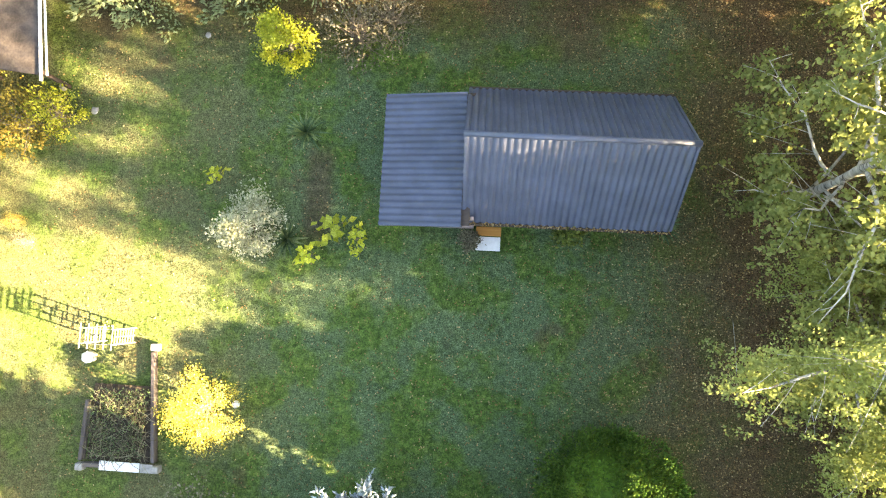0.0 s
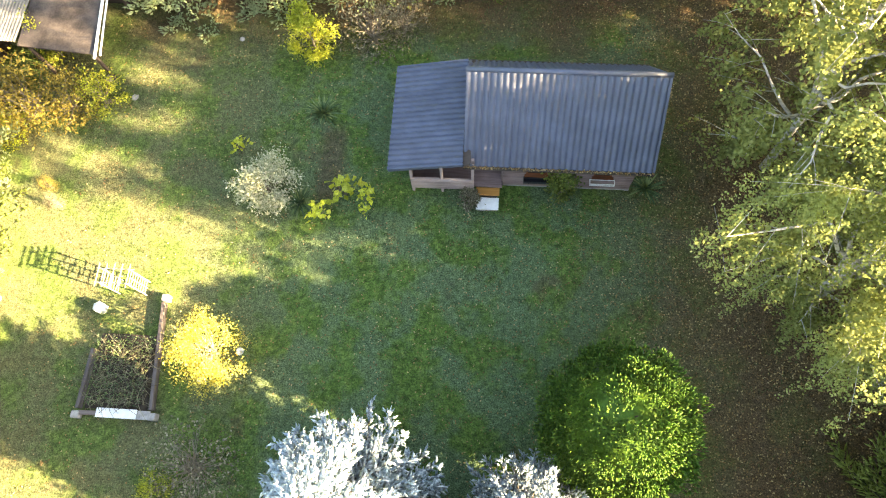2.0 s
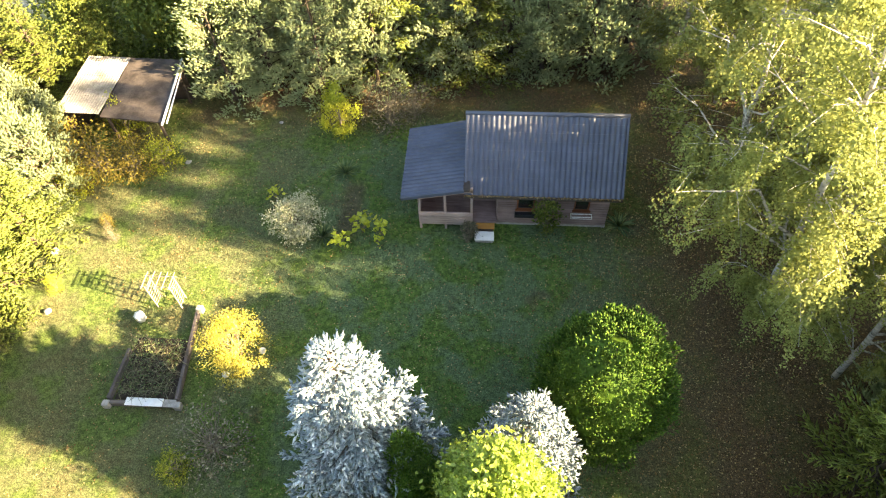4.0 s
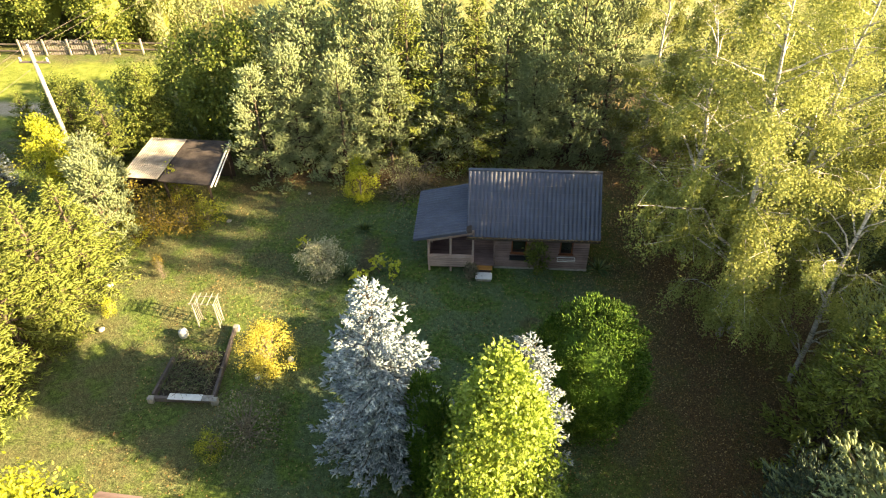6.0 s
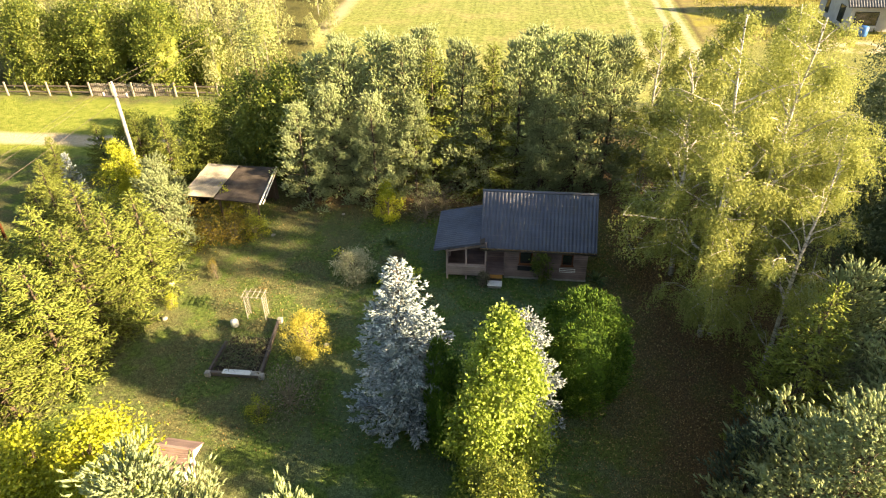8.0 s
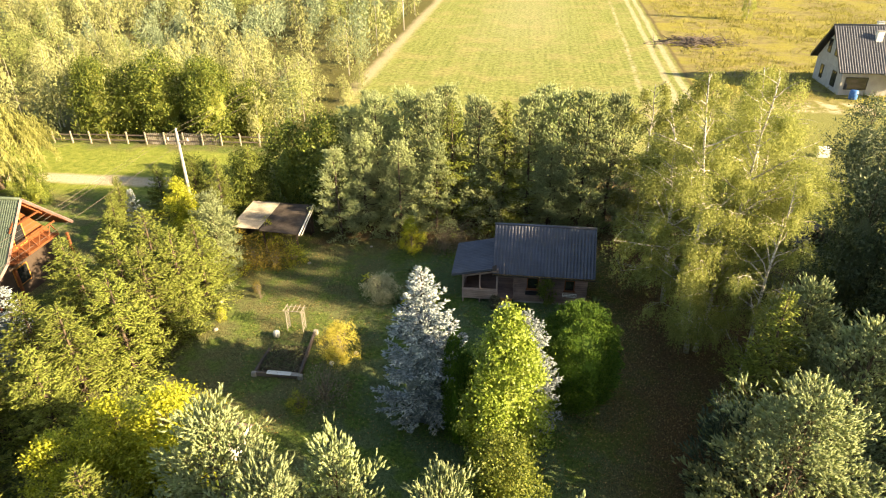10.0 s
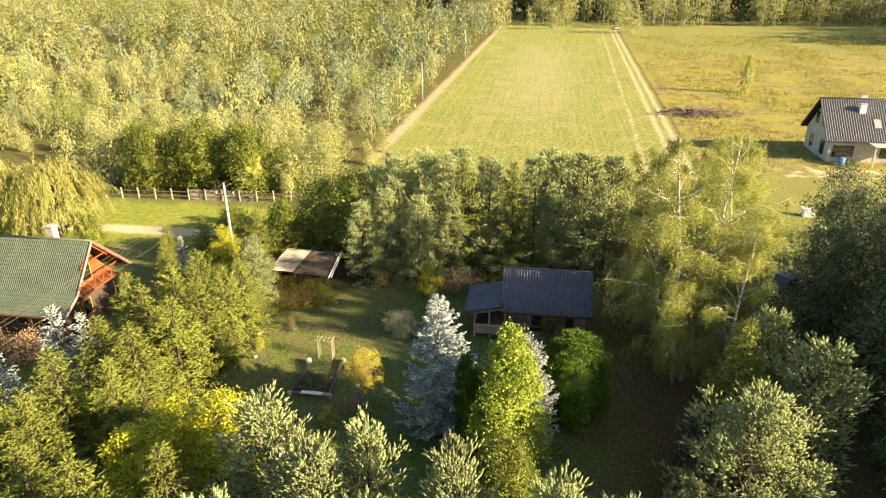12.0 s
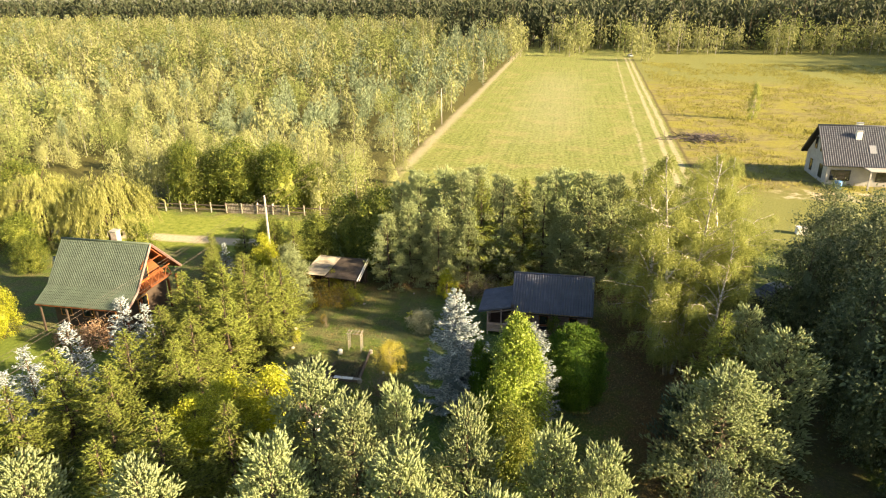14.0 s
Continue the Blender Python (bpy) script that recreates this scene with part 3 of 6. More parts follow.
def willow(name, mat, h=9.5, r=5.2, strands=420, seed=1):
    """A weeping willow: arching limbs and long hanging strands of narrow leaves."""
    rng = np.random.default_rng(seed)
    root = thing(name, 0, 0)
    p, rad = stem(h * 0.6, 0.34, rng, 0.2)
    wood, crown = Soup().tube(p, rad, 8), Soup()
    heads = []
    for i in range(70):
        a, e = rng.uniform(0, 2 * np.pi), np.sqrt(rng.uniform(0.01, 1.0))
        top = np.array([np.cos(a) * r * e * 0.9, np.sin(a) * r * e * 0.9, h * (1.0 - 0.55 * e ** 2) * rng.uniform(0.72, 1.0)])
        s = along(p, np.array(rng.uniform(0.3, 0.9)))
        m = (s + top) / 2 + np.array([0, 0, 0.14 * h])
        wood.tube([s, (s + m) / 2, m, top], [0.11, 0.08, 0.05, 0.02], 5, caps=False)
        heads.append(top)
    heads = np.array(heads)
    k = rng.integers(0, len(heads), strands)
    o = heads[k] + rng.normal(size=(strands, 3)) * [0.75, 0.75, 0.35]
    out = o * [1, 1, 0]
    out /= np.linalg.norm(out, axis=1, keepdims=True) + 1e-6
    L = rng.uniform(0.15, 0.48, strands) * o[:, 2]
    f = rng.uniform(0, 1, (strands, 44, 1))
    at = o[:, None] + out[:, None] * (0.9 * np.sqrt(f)) - np.array([0, 0, 1.0]) * f * L[:, None, None] + rng.normal(size=(strands, 44, 3)) * 0.07
    way = np.broadcast_to([0, 0, -1.0], at.shape) + rng.normal(size=at.shape) * 0.28
    face = np.broadcast_to(out[:, None] + [0, 0, 0.35], at.shape).reshape(-1, 3)
    at, way = at.reshape(-1, 3), way.reshape(-1, 3)
    at[:, 2] = np.maximum(at[:, 2], 0.5)
    crown.leaves(at, way, rng.uniform(0.25, 0.5, len(at)), 0.075, rng, face=face, loose=0.4)
    part("trunk", wood, M_BARK, root, smooth=True)
    part("crown", crown, mat, root)
    return root


def broadleaf(name, mat, h=6.0, r=2.0, leaves=8000, seed=1, leaf=0.13, shape=(0.1, 0.35, 1.0), clumps=90, bark=None, fill=0.55, ragged=0.25, stems=1, wide=0.65, body=0.0, loose=0.5):
    """A leafy tree or bush: limbs that end in clumps of leaves. shape: where the crown begins, where it is widest, how pointed it is."""
    rng = np.random.default_rng(seed)
    root = thing(name, 0, 0)
    wood, crown = Soup(), Soup()
    tops = []
    for s in range(stems):
        lean = rng.normal(size=2) * (0.25 * r if stems > 1 else 0.03 * h)
        p, rad = stem(h * (0.92 if stems == 1 else rng.uniform(0.6, 0.9)), (0.02 + h * 0.013) / max(1, stems ** 0.5), rng, 0.1, lean)
        wood.tube(p, rad, 6)
        tops.append(p)
    lo, widest, point = shape
    t = lo + (1 - lo) * rng.uniform(0, 1, clumps)
    g = np.where(t < widest, 0.55 + 0.45 * np.sqrt(np.clip((t - lo) / (widest - lo + 1e-6), 0, 1)), np.clip((1 - t) / (1 - widest), 0, 1) ** (0.62 / point))
    a = rng.uniform(0, 2 * np.pi, clumps)
    d = r * g * np.sqrt(rng.uniform(fill ** 2, 1, clumps)) * (1 + ragged * rng.normal(size=clumps) * 0.6)
    c = np.stack([d * np.cos(a), d * np.sin(a), t * h], 1)
    for i in range(clumps):
        p = tops[i % stems]
        s = along(p, np.array(np.clip(t[i] * 0.75 - 0.08, 0.02, 0.95)))
        m = (s + c[i]) / 2 + rng.normal(size=3) * 0.06 * r + np.array([0, 0, -0.05 * h])
        wood.tube([s, m, c[i]], [0.012 + 0.006 * r, 0.009, 0.004], 3, caps=False)
    pick = rng.integers(0, clumps, leaves)
    spread = r * 0.85 / clumps ** 0.33
    at = c[pick] + rng.normal(size=(leaves, 3)) * spread * rng.uniform(0.45, 1.0, (clumps, 1))[pick]
    at[:, 2] = np.clip(at[:, 2], 0.04, None)
    out = at - np.array([0, 0, h * 0.4])
    out /= np.linalg.norm(out, axis=1, keepdims=True) + 1e-9
    crown.leaves(at, out * 0.7 + rng.normal(size=(leaves, 3)) * 0.8 + np.array([0, 0, -0.25]), leaf * rng.uniform(0.65, 1.3, leaves), leaf * wide, rng, bend=0.08, face=(at - c[pick]) / (spread + 1e-6) * 0.5 + out + np.array([0, 0, 0.35]), loose=loose)
    if body:
        crown.hull(lambda v: r * body * np.clip(np.sin(np.pi * np.clip(v, 0.0, 1.0) ** (0.8 if widest < 0.4 else 1.0)), 0.02, 1) ** 0.6, h * max(lo, 0.03), h * (0.5 + 0.5 * body + 0.02), rng, rough=0.2)
    part("trunk" if stems == 1 else "branchwork", wood, bark or M_BARK, root, smooth=True)
    part("crown", crown, mat, root)
    return root


def thuja(name, mat, h=6.0, r=1.9, lobes=520, seed=1, spray=0.20, top=0.55, per=30, widest=0.42, lobe=0.24, fat=0.085):
    """A dense thuja: rounded plumes of flat scaly sprays that bulge out of a solid crown."""
    rng = np.random.default_rng(seed)
    root = thing(name, 0, 0)
    p, rad = stem(h * 0.9, 0.11, rng, 0.04)
    crown = Soup()
    girth = lambda t: np.where(t < widest, 0.78 + 0.22 * (t / widest), np.clip(1 - (np.maximum(t - widest, 0) / (1 - widest)) ** 2.1, 0, 1) ** top)
    t = rng.uniform(0.02, 1.0, lobes) ** 0.85
    a = rng.uniform(0, 2 * np.pi, lobes)
    bulge = 1 + 0.06 * np.sin(3 * a + 9 * t) + 0.05 * np.sin(7 * a - 13 * t) + 0.06 * rng.normal(size=lobes)
    d = (r - lobe * 0.8) * girth(t) * bulge
    c = np.stack([d * np.cos(a), d * np.sin(a), t * (h - lobe)], 1)
    out = np.stack([np.cos(a), np.sin(a), 0.30 + 1.4 * t ** 2], 1)
    out /= np.linalg.norm(out, axis=1, keepdims=True)
    q = rng.normal(size=(lobes, per, 3))
    q /= np.linalg.norm(q, axis=-1, keepdims=True)
    q += out[:, None] * 0.65 + np.array([0, 0, 0.25])
    size = lobe * rng.uniform(0.65, 1.35, (lobes, 1, 1))
    at = c[:, None] + q * size * np.array([0.6, 0.6, 0.75])
    at[..., 2] = np.clip(at[..., 2], 0.05, h)
    way = q * 0.55 + out[:, None] * 0.35 + np.array([0, 0, 0.55]) + rng.normal(size=q.shape) * 0.30
    at, way, q = at.reshape(-1, 3), way.reshape(-1, 3), q.reshape(-1, 3)
    crown.fingers(at, way, spray * rng.uniform(0.7, 1.4, len(at)), fat * rng.uniform(0.8, 1.25, len(at)), rng, flat=0.35, face=q, belly=0.55)
    crown.hull(lambda v: (r - lobe * 1.6) * girth(v) + 0.01, 0.05, h * 0.86, rng, rings=14, sides=20, rough=0.05)
    part("trunk", Soup().tube(p, rad, 7), M_BARK, root, smooth=True)
    part("crown", crown, mat, root, smooth=True)
    return root


def sword_plant(name, x, y, h, count, seed, label):
    rng = np.random.default_rng(seed)
    root = thing(name, x, y, 0, label, "plant")
    s = Soup()
    for i in range(count):
        a, e, L = rng.uniform(0, 6.283), rng.uniform(0.25, 1.35), h * rng.uniform(0.7, 1.15)
        d = np.array([np.cos(a) * np.cos(e), np.sin(a) * np.cos(e), np.sin(e)])
        side = np.array([-np.sin(a), np.cos(a), 0]) * 0.036
        q = [d * L * f - np.array([0, 0, 1.0]) * L * 0.35 * f ** 3 * np.cos(e) for f in (0.0, 0.5, 0.8, 1.0)]
        v = [q[0] - side * 0.7, q[0] + side * 0.7, q[1] - side, q[1] + side, q[2] - side * 0.6, q[2] + side * 0.6, q[3] - side * 0.05, q[3] + side * 0.05]
        v = np.maximum(np.array(v), [[-9, -9, 0.02]])
        s.add(v, [[0, 1, 3, 2], [2, 3, 5, 4], [4, 5, 7, 6]])
    part("leaves", s, M_YUCCA, root)
    return root


def plant_copies(proto, base_h, spots, label, category, group, seed=3, name=None):
    """The prototype set at spots of (x, y, height, girth); it becomes the first of them itself."""
    rng = np.random.default_rng(seed)
    made = []
    for i, (x, y, h, girth, *turn) in enumerate(spots):
        k = h / base_h
        m = pose(x, y, 0, 0, 0, turn[0] if turn else rng.uniform(0, 360)) @ Matrix.Diagonal((k * girth, k * girth, k, 1))
        if i == 0:
            proto.matrix_basis = m
            ob = proto
        else:
            ob = copy_thing(made[0], pose(0, 0, 0))
            ob.matrix_basis = m
        tagged(ob, label, category, group)
        made.append(ob)
    return made


# ---- materials of built things ----
def metal_tile(name, base, pale, rough=0.42):
    g = Graph(name)
    p = g.where()
    n, n2 = g.noise(1.3, 5.0, 0.6, vec=p), g.noise(14.0, 4.0, 0.7, vec=p)
    c = g.mix(g.step(n, 0.35, 0.7), base, tuple(v * 1.35 for v in base))
    c = g.mix(g.math("MULTIPLY", g.step(n2, 0.62, 0.74), 0.3), c, pale)
    return g.finish(c, g.step(n2, 0.2, 0.8, rough - 0.06, rough + 0.12), 0.0, g.bump(n2, 0.05, 0.01), spec=0.5)


M_ROOF = metal_tile("blue_grey_metal_tile", (0.062, 0.072, 0.104), (0.20, 0.19, 0.20))
M_ROOF_GREEN = metal_tile("green_metal_tile", (0.050, 0.070, 0.050), (0.12, 0.13, 0.10), 0.5)
M_ROOF_GREY = metal_tile("anthracite_tile", (0.072, 0.078, 0.092), (0.16, 0.16, 0.16), 0.5)
M_WALLWOOD = timber("weathered_board", (0.095, 0.060, 0.054), (0.32, 0.225, 0.205))
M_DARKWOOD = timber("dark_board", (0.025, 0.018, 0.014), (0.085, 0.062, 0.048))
M_PALEWOOD = timber("bleached_board", (0.20, 0.145, 0.130), (0.46, 0.36, 0.325))
M_ORANGEWOOD = timber("orange_pine_board", (0.30, 0.13, 0.03), (0.52, 0.25, 0.06))
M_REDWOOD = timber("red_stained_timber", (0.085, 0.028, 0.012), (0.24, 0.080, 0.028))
M_OLDBEAM = timber("old_grey_beam", (0.045, 0.036, 0.032), (0.17, 0.14, 0.125))
M_PALEGREY = timber("silvered_board", (0.12, 0.105, 0.09), (0.34, 0.31, 0.27), "Z")
M_WHITE = plain("white_paint", (0.78, 0.77, 0.73), 0.6, vary=0.08)
M_ARBOUR = plain("flaking_cream_paint", (0.27, 0.25, 0.22), 0.7, vary=0.25)
M_CONCRETE = plain("rough_concrete", (0.32, 0.30, 0.27), 0.9, vary=0.3, bump=0.5)
M_RENDER = plain("grey_render", (0.36, 0.35, 0.34), 0.9, vary=0.12, scale=1.5, bump=0.2)
M_DARK = plain("dark_plastic", (0.02, 0.02, 0.024), 0.5)
M_FELT = plain("tar_felt", (0.062, 0.050, 0.043), 0.85, vary=0.6, scale=1.6, bump=0.4)
M_SHEET = plain("pale_corrugated_sheet", (0.29, 0.26, 0.215), 0.75, vary=0.5, scale=1.3, bump=0.3)
M_STEEL = plain("galvanised_steel", (0.45, 0.45, 0.45), 0.45, 0.8, vary=0.1)
M_BLUEPLASTIC = plain("blue_plastic", (0.05, 0.16, 0.42), 0.5)
M_CARPAINT = plain("black_car_paint", (0.012, 0.013, 0.016), 0.4, vary=0.05, bump=0.0, spec=0.6)
M_CARSILVER = plain("silver_car_paint", (0.42, 0.44, 0.46), 0.3, 0.3, vary=0.05, bump=0.0)
M_RUBBER = plain("tyre_rubber", (0.018, 0.018, 0.018), 0.85)
M_BRICK = plain("chimney_render", (0.36, 0.30, 0.26), 0.85)
M_STONE = plain("field_stone", (0.36, 0.33, 0.29), 0.9, vary=0.3, bump=0.5)
M_SOIL = plain("dark_soil", (0.05, 0.038, 0.026), 0.95, vary=0.4, bump=0.9)


def glass():
    g = Graph("window_glass")
    return g.finish((0.02, 0.022, 0.024), 0.06, 0.0, spec=0.8)


M_GLASS = glass()

# ---- ground ----
gs = Soup()
gx = np.array([-9000.0, -400, -120, -40, -20, 0, 20, 40, 120, 400, 9000])
gy = np.array([-9000.0, -400, -60, -30, -15, 0, 15, 30, 80, 300, 9000])
gv = np.array([[a, b, 0.0] for b in gy for a in gx])
gq = [[j * 11 + i, j * 11 + i + 1, (j + 1) * 11 + i + 1, (j + 1) * 11 + i] for j in range(10) for i in range(10)]
gs.add(gv, gq)
ground = part("ground", gs, M_GROUND, None)
tagged(ground, "rough autumn lawn, hay field and meadow with sandy tracks", "ground", kind="structure")


# ---- roofs ----
def tile_sheet(name, parent, a, b, down, mat, pitch=0.2, row=0.35, high=0.028, label=""):
    """A profiled metal-tile slope: a to b along the upper edge, down: the vector to the lower edge."""
    a, b, down = (np.array(v, float) for v in (a, b, down))
    W, S = np.linalg.norm(b - a), np.linalg.norm(down)
    e, d = (b - a) / W, down / S
    n = np.cross(e, d)
    n = n if n[2] > 0 else -n
    per = 6
    cols = int(round(W / pitch)) * per
    u = np.linspace(0, W, cols + 1)
    ph = np.linspace(0, cols / per, cols + 1) % 1.0
    prof = high * np.clip(np.sin(ph * 2 * np.pi) * 1.3 + 0.45, -0.6, 1.0)
    rows = int(np.ceil(S / row))
    lines = [a + np.outer(u, e) + np.outer(prof, n)]
    for k in range(rows):
        v1 = min(S, (k + 1) * row)
        lines.append(a + np.outer(u, e) + d * v1 + np.outer(prof + 0.022, n))
        lines.append(a + np.outer(u, e) + d * (v1 + 0.004) + np.outer(prof, n))
    m, i = cols + 1, np.arange(cols)
    s = Soup().add(np.concatenate(lines), np.concatenate([np.stack([k * m + i, k * m + i + 1, (k + 1) * m + i + 1, (k + 1) * m + i], 1) for k in range(len(lines) - 1)]))
    return part(name, s, mat, parent, label, smooth=False)


def slab(soup, corners, thick, slot=0):
    """A plate under four corners."""
    c = np.array(corners, float)
    n = np.cross(c[1] - c[0], c[3] - c[0])
    n = n / np.linalg.norm(n)
    n = n if n[2] > 0 else -n
    v = np.concatenate([c, c - n * thick])
    return soup.add(v, [[0, 1, 2, 3], [7, 6, 5, 4], [0, 4, 5, 1], [1, 5, 6, 2], [2, 6, 7, 3], [3, 7, 4, 0]], slot)


# ---- the garden cabin ----
RY, RZ, EZ, EY0, EY1, RX0, RX1 = 4.735, 4.62, 2.19, 2.70, 6.77, 0.52, 6.70
WY, WX0, WX1 = 3.05, 1.88, 6.35
cabin = thing("cabin", 0, 0, 0, "weathered timber cabin with a blue-grey metal tile roof and open porch", "cabin")


def board_wall(wall, x0, x1, z0, z1, y, holes, mat, step=0.145, thick=0.05):
    """Level boards, cut round the holes (x0, x1, z0, z1)."""
    k = 0
    z = z0
    while z < z1 - 0.02:
        top = min(z + step, z1)
        spans = [(x0, x1)]
        for a, b, c, d in holes:
            if top > c + 0.02 and z < d - 0.02:
                spans = [s for u, v in spans for s in ((u, min(v, a)), (max(u, b), v)) if s[1] - s[0] > 0.03]
        for u, v in spans:
            piece("plank", wall, (v - u - 0.006, thick, top - z - 0.008), ((u + v) / 2, y + 0.004 * math.sin(7 * k), (z + top) / 2), mat, 0.012)
            k += 1
        z = top


HOLES = [(2.65, 3.38, 1.06, 1.84), (4.95, 5.58, 1.08, 1.80)]
front = part("front_wall", Soup().box(((WX0 + 2.65) / 2, WY + 0.09, 1.16), (2.65 - WX0, 0.08, 2.08)).box(((3.38 + 4.95) / 2, WY + 0.09, 1.16), (1.57, 0.08, 2.08)).box(((5.58 + WX1) / 2, WY + 0.09, 1.16), (WX1 - 5.58, 0.08, 2.08)).box((3.015, WY + 0.09, 0.59), (0.73, 0.08, 0.94)).box((5.265, WY + 0.09, 0.60), (0.63, 0.08, 0.96)).box((3.015, WY + 0.09, 2.02), (0.73, 0.08, 0.36)).box((5.265, WY + 0.09, 2.0), (0.63, 0.08, 0.40)), M_DARKWOOD, cabin)
board_wall(front, WX0, WX1, 0.14, 2.20, WY + 0.02, HOLES, M_WALLWOOD)
part("side_wall", Soup().box((WX1 - 0.05, 4.74, 1.15), (0.1, 3.3, 2.1), 0.01).add([[WX1 - 0.1, 3.1, 2.2], [WX1 - 0.1, 6.35, 2.2], [WX1 - 0.1, RY, 4.4], [WX1, 3.1, 2.2], [WX1, 6.35, 2.2], [WX1, RY, 4.4]], [[0, 1, 2], [5, 4, 3]]), M_WALLWOOD, cabin)
part("back_wall", Soup().box((3.6, 6.33, 1.15), (5.5, 0.1, 2.1), 0.01), M_WALLWOOD, cabin)
part("gable_wall", Soup().box((0.82, 5.2, 1.2), (0.1, 2.2, 2.1), 0.01).add([[0.77, 3.0, 2.2], [0.77, 6.35, 2.2], [0.77, RY, 4.4], [0.87, 3.0, 2.2], [0.87, 6.35, 2.2], [0.87, RY, 4.4]], [[0, 2, 1], [3, 4, 5]]), M_WALLWOOD, cabin)
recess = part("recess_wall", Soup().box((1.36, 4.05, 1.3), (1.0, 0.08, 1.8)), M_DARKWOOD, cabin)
for z in range(12):
    piece("plank", recess, (0.98, 0.03, 0.138), (1.36, 3.99, 0.5 + 0.145 * z), M_WALLWOOD, 0.01)
part("recess_cheek", Soup().box((1.85, 3.55, 1.25), (0.06, 1.0, 1.9), 0.01), M_WALLWOOD, cabin)
part("plinth", Soup().box((4.1, WY + 0.1, 0.06), (4.5, 0.16, 0.14), 0.02).box((6.3, 4.7, 0.06), (0.16, 3.3, 0.14), 0.02), M_CONCRETE, cabin, "pale concrete footing")
for wx0, wx1, wz0, wz1 in HOLES:
    win = part("window", Soup().box(((wx0 + wx1) / 2, WY + 0.09, (wz0 + wz1) / 2), (wx1 - wx0, 0.012, wz1 - wz0)), M_GLASS, cabin, "dark window in an orange-brown frame")
    for w in ((wx0 + 0.03, 0.06, 0), (wx1 - 0.03, 0.06, 0)):
        piece("frame_bar", win, (0.06, 0.07, wz1 - wz0), (w[0], WY + 0.05, (wz0 + wz1) / 2), M_REDWOOD, 0.008)
    piece("frame_bar", win, (wx1 - wx0 - 0.12, 0.07, 0.06), ((wx0 + wx1) / 2, WY + 0.05, wz1 - 0.03), M_REDWOOD, 0.008)
    piece("sill", win, (wx1 - wx0 + 0.1, 0.16, 0.05), ((wx0 + wx1) / 2, WY - 0.03, wz0 - 0.02), M_REDWOOD, 0.01)
fbox = part("flower_box", Soup().box((3.04, WY - 0.13, 0.76), (0.92, 0.2, 0.03), 0.005).box((3.04, WY - 0.22, 0.83), (0.92, 0.02, 0.16), 0.004).box((3.04, WY - 0.04, 0.83), (0.92, 0.02, 0.16), 0.004).box((2.59, WY - 0.13, 0.83), (0.02, 0.2, 0.16), 0.004).box((3.49, WY - 0.13, 0.83), (0.02, 0.2, 0.16), 0.004), M_DARK, cabin, "empty black window box")
part("window_rack", Soup().box((5.29, WY - 0.2, 0.86), (0.86, 0.025, 0.025)).box((5.29, WY - 0.03, 0.86), (0.86, 0.025, 0.025)).box((4.87, WY - 0.115, 0.86), (0.025, 0.2, 0.025)).box((5.71, WY - 0.115, 0.86), (0.025, 0.2, 0.025)).box((5.29, WY - 0.2, 0.76), (0.86, 0.02, 0.02)).box((4.87, WY - 0.2, 0.81), (0.02, 0.02, 0.1)).box((5.71, WY - 0.2, 0.81), (0.02, 0.02, 0.1)), M_WHITE, cabin, "white wire flower rack")
roof = part("roof", slab(slab(Soup(), [(RX0 + 0.02, RY, RZ - 0.03), (RX1 - 0.02, RY, RZ - 0.03), (RX1 - 0.02, EY0 + 0.03, EZ - 0.02), (RX0 + 0.02, EY0 + 0.03, EZ - 0.02)], 0.06), [(RX0 + 0.02, RY, RZ - 0.03), (RX1 - 0.02, RY, RZ - 0.03), (RX1 - 0.02, EY1 - 0.03, EZ - 0.02), (RX0 + 0.02, EY1 - 0.03, EZ - 0.02)], 0.06), M_DARKWOOD, cabin)
tile_sheet("front_slope", roof, (RX0, RY, RZ), (RX1, RY, RZ), (0, EY0 - RY, EZ - RZ), M_ROOF, label="blue-grey metal tile slope")
tile_sheet("back_slope", roof, (RX0, RY, RZ), (RX1, RY, RZ), (0, EY1 - RY, EZ - RZ), M_ROOF, label="blue-grey metal tile slope")
part("ridge_cap", Soup().tube([(RX0 - 0.02, RY, RZ + 0.0), (RX1 + 0.02, RY, RZ + 0.0)], [0.085, 0.085], 8), M_ROOF, roof, smooth=True)
for xx in (RX0, RX1):
    sgn = 1 if xx == RX1 else -1
    slab_s = Soup()
    for ey in (EY0, EY1):
        slab(slab_s, [(xx - 0.06 * (sgn > 0), RY, RZ + 0.045), (xx + 0.06 * (sgn < 0) + (0.0 if sgn < 0 else 0.015), RY, RZ + 0.045), (xx + 0.06 * (sgn < 0) + (0.0 if sgn < 0 else 0.015), ey, EZ + 0.045), (xx - 0.06 * (sgn > 0), ey, EZ + 0.045)], 0.14)
    part("verge_trim", slab_s, M_ROOF, roof)
for gyy in (EY0 - 0.05, EY1 + 0.05):
    rod("gutter", roof, (RX0, gyy, EZ - 0.06), (RX1, gyy, EZ - 0.06), 0.055, M_DARKWOOD, 7, "brown gutter full of leaves")
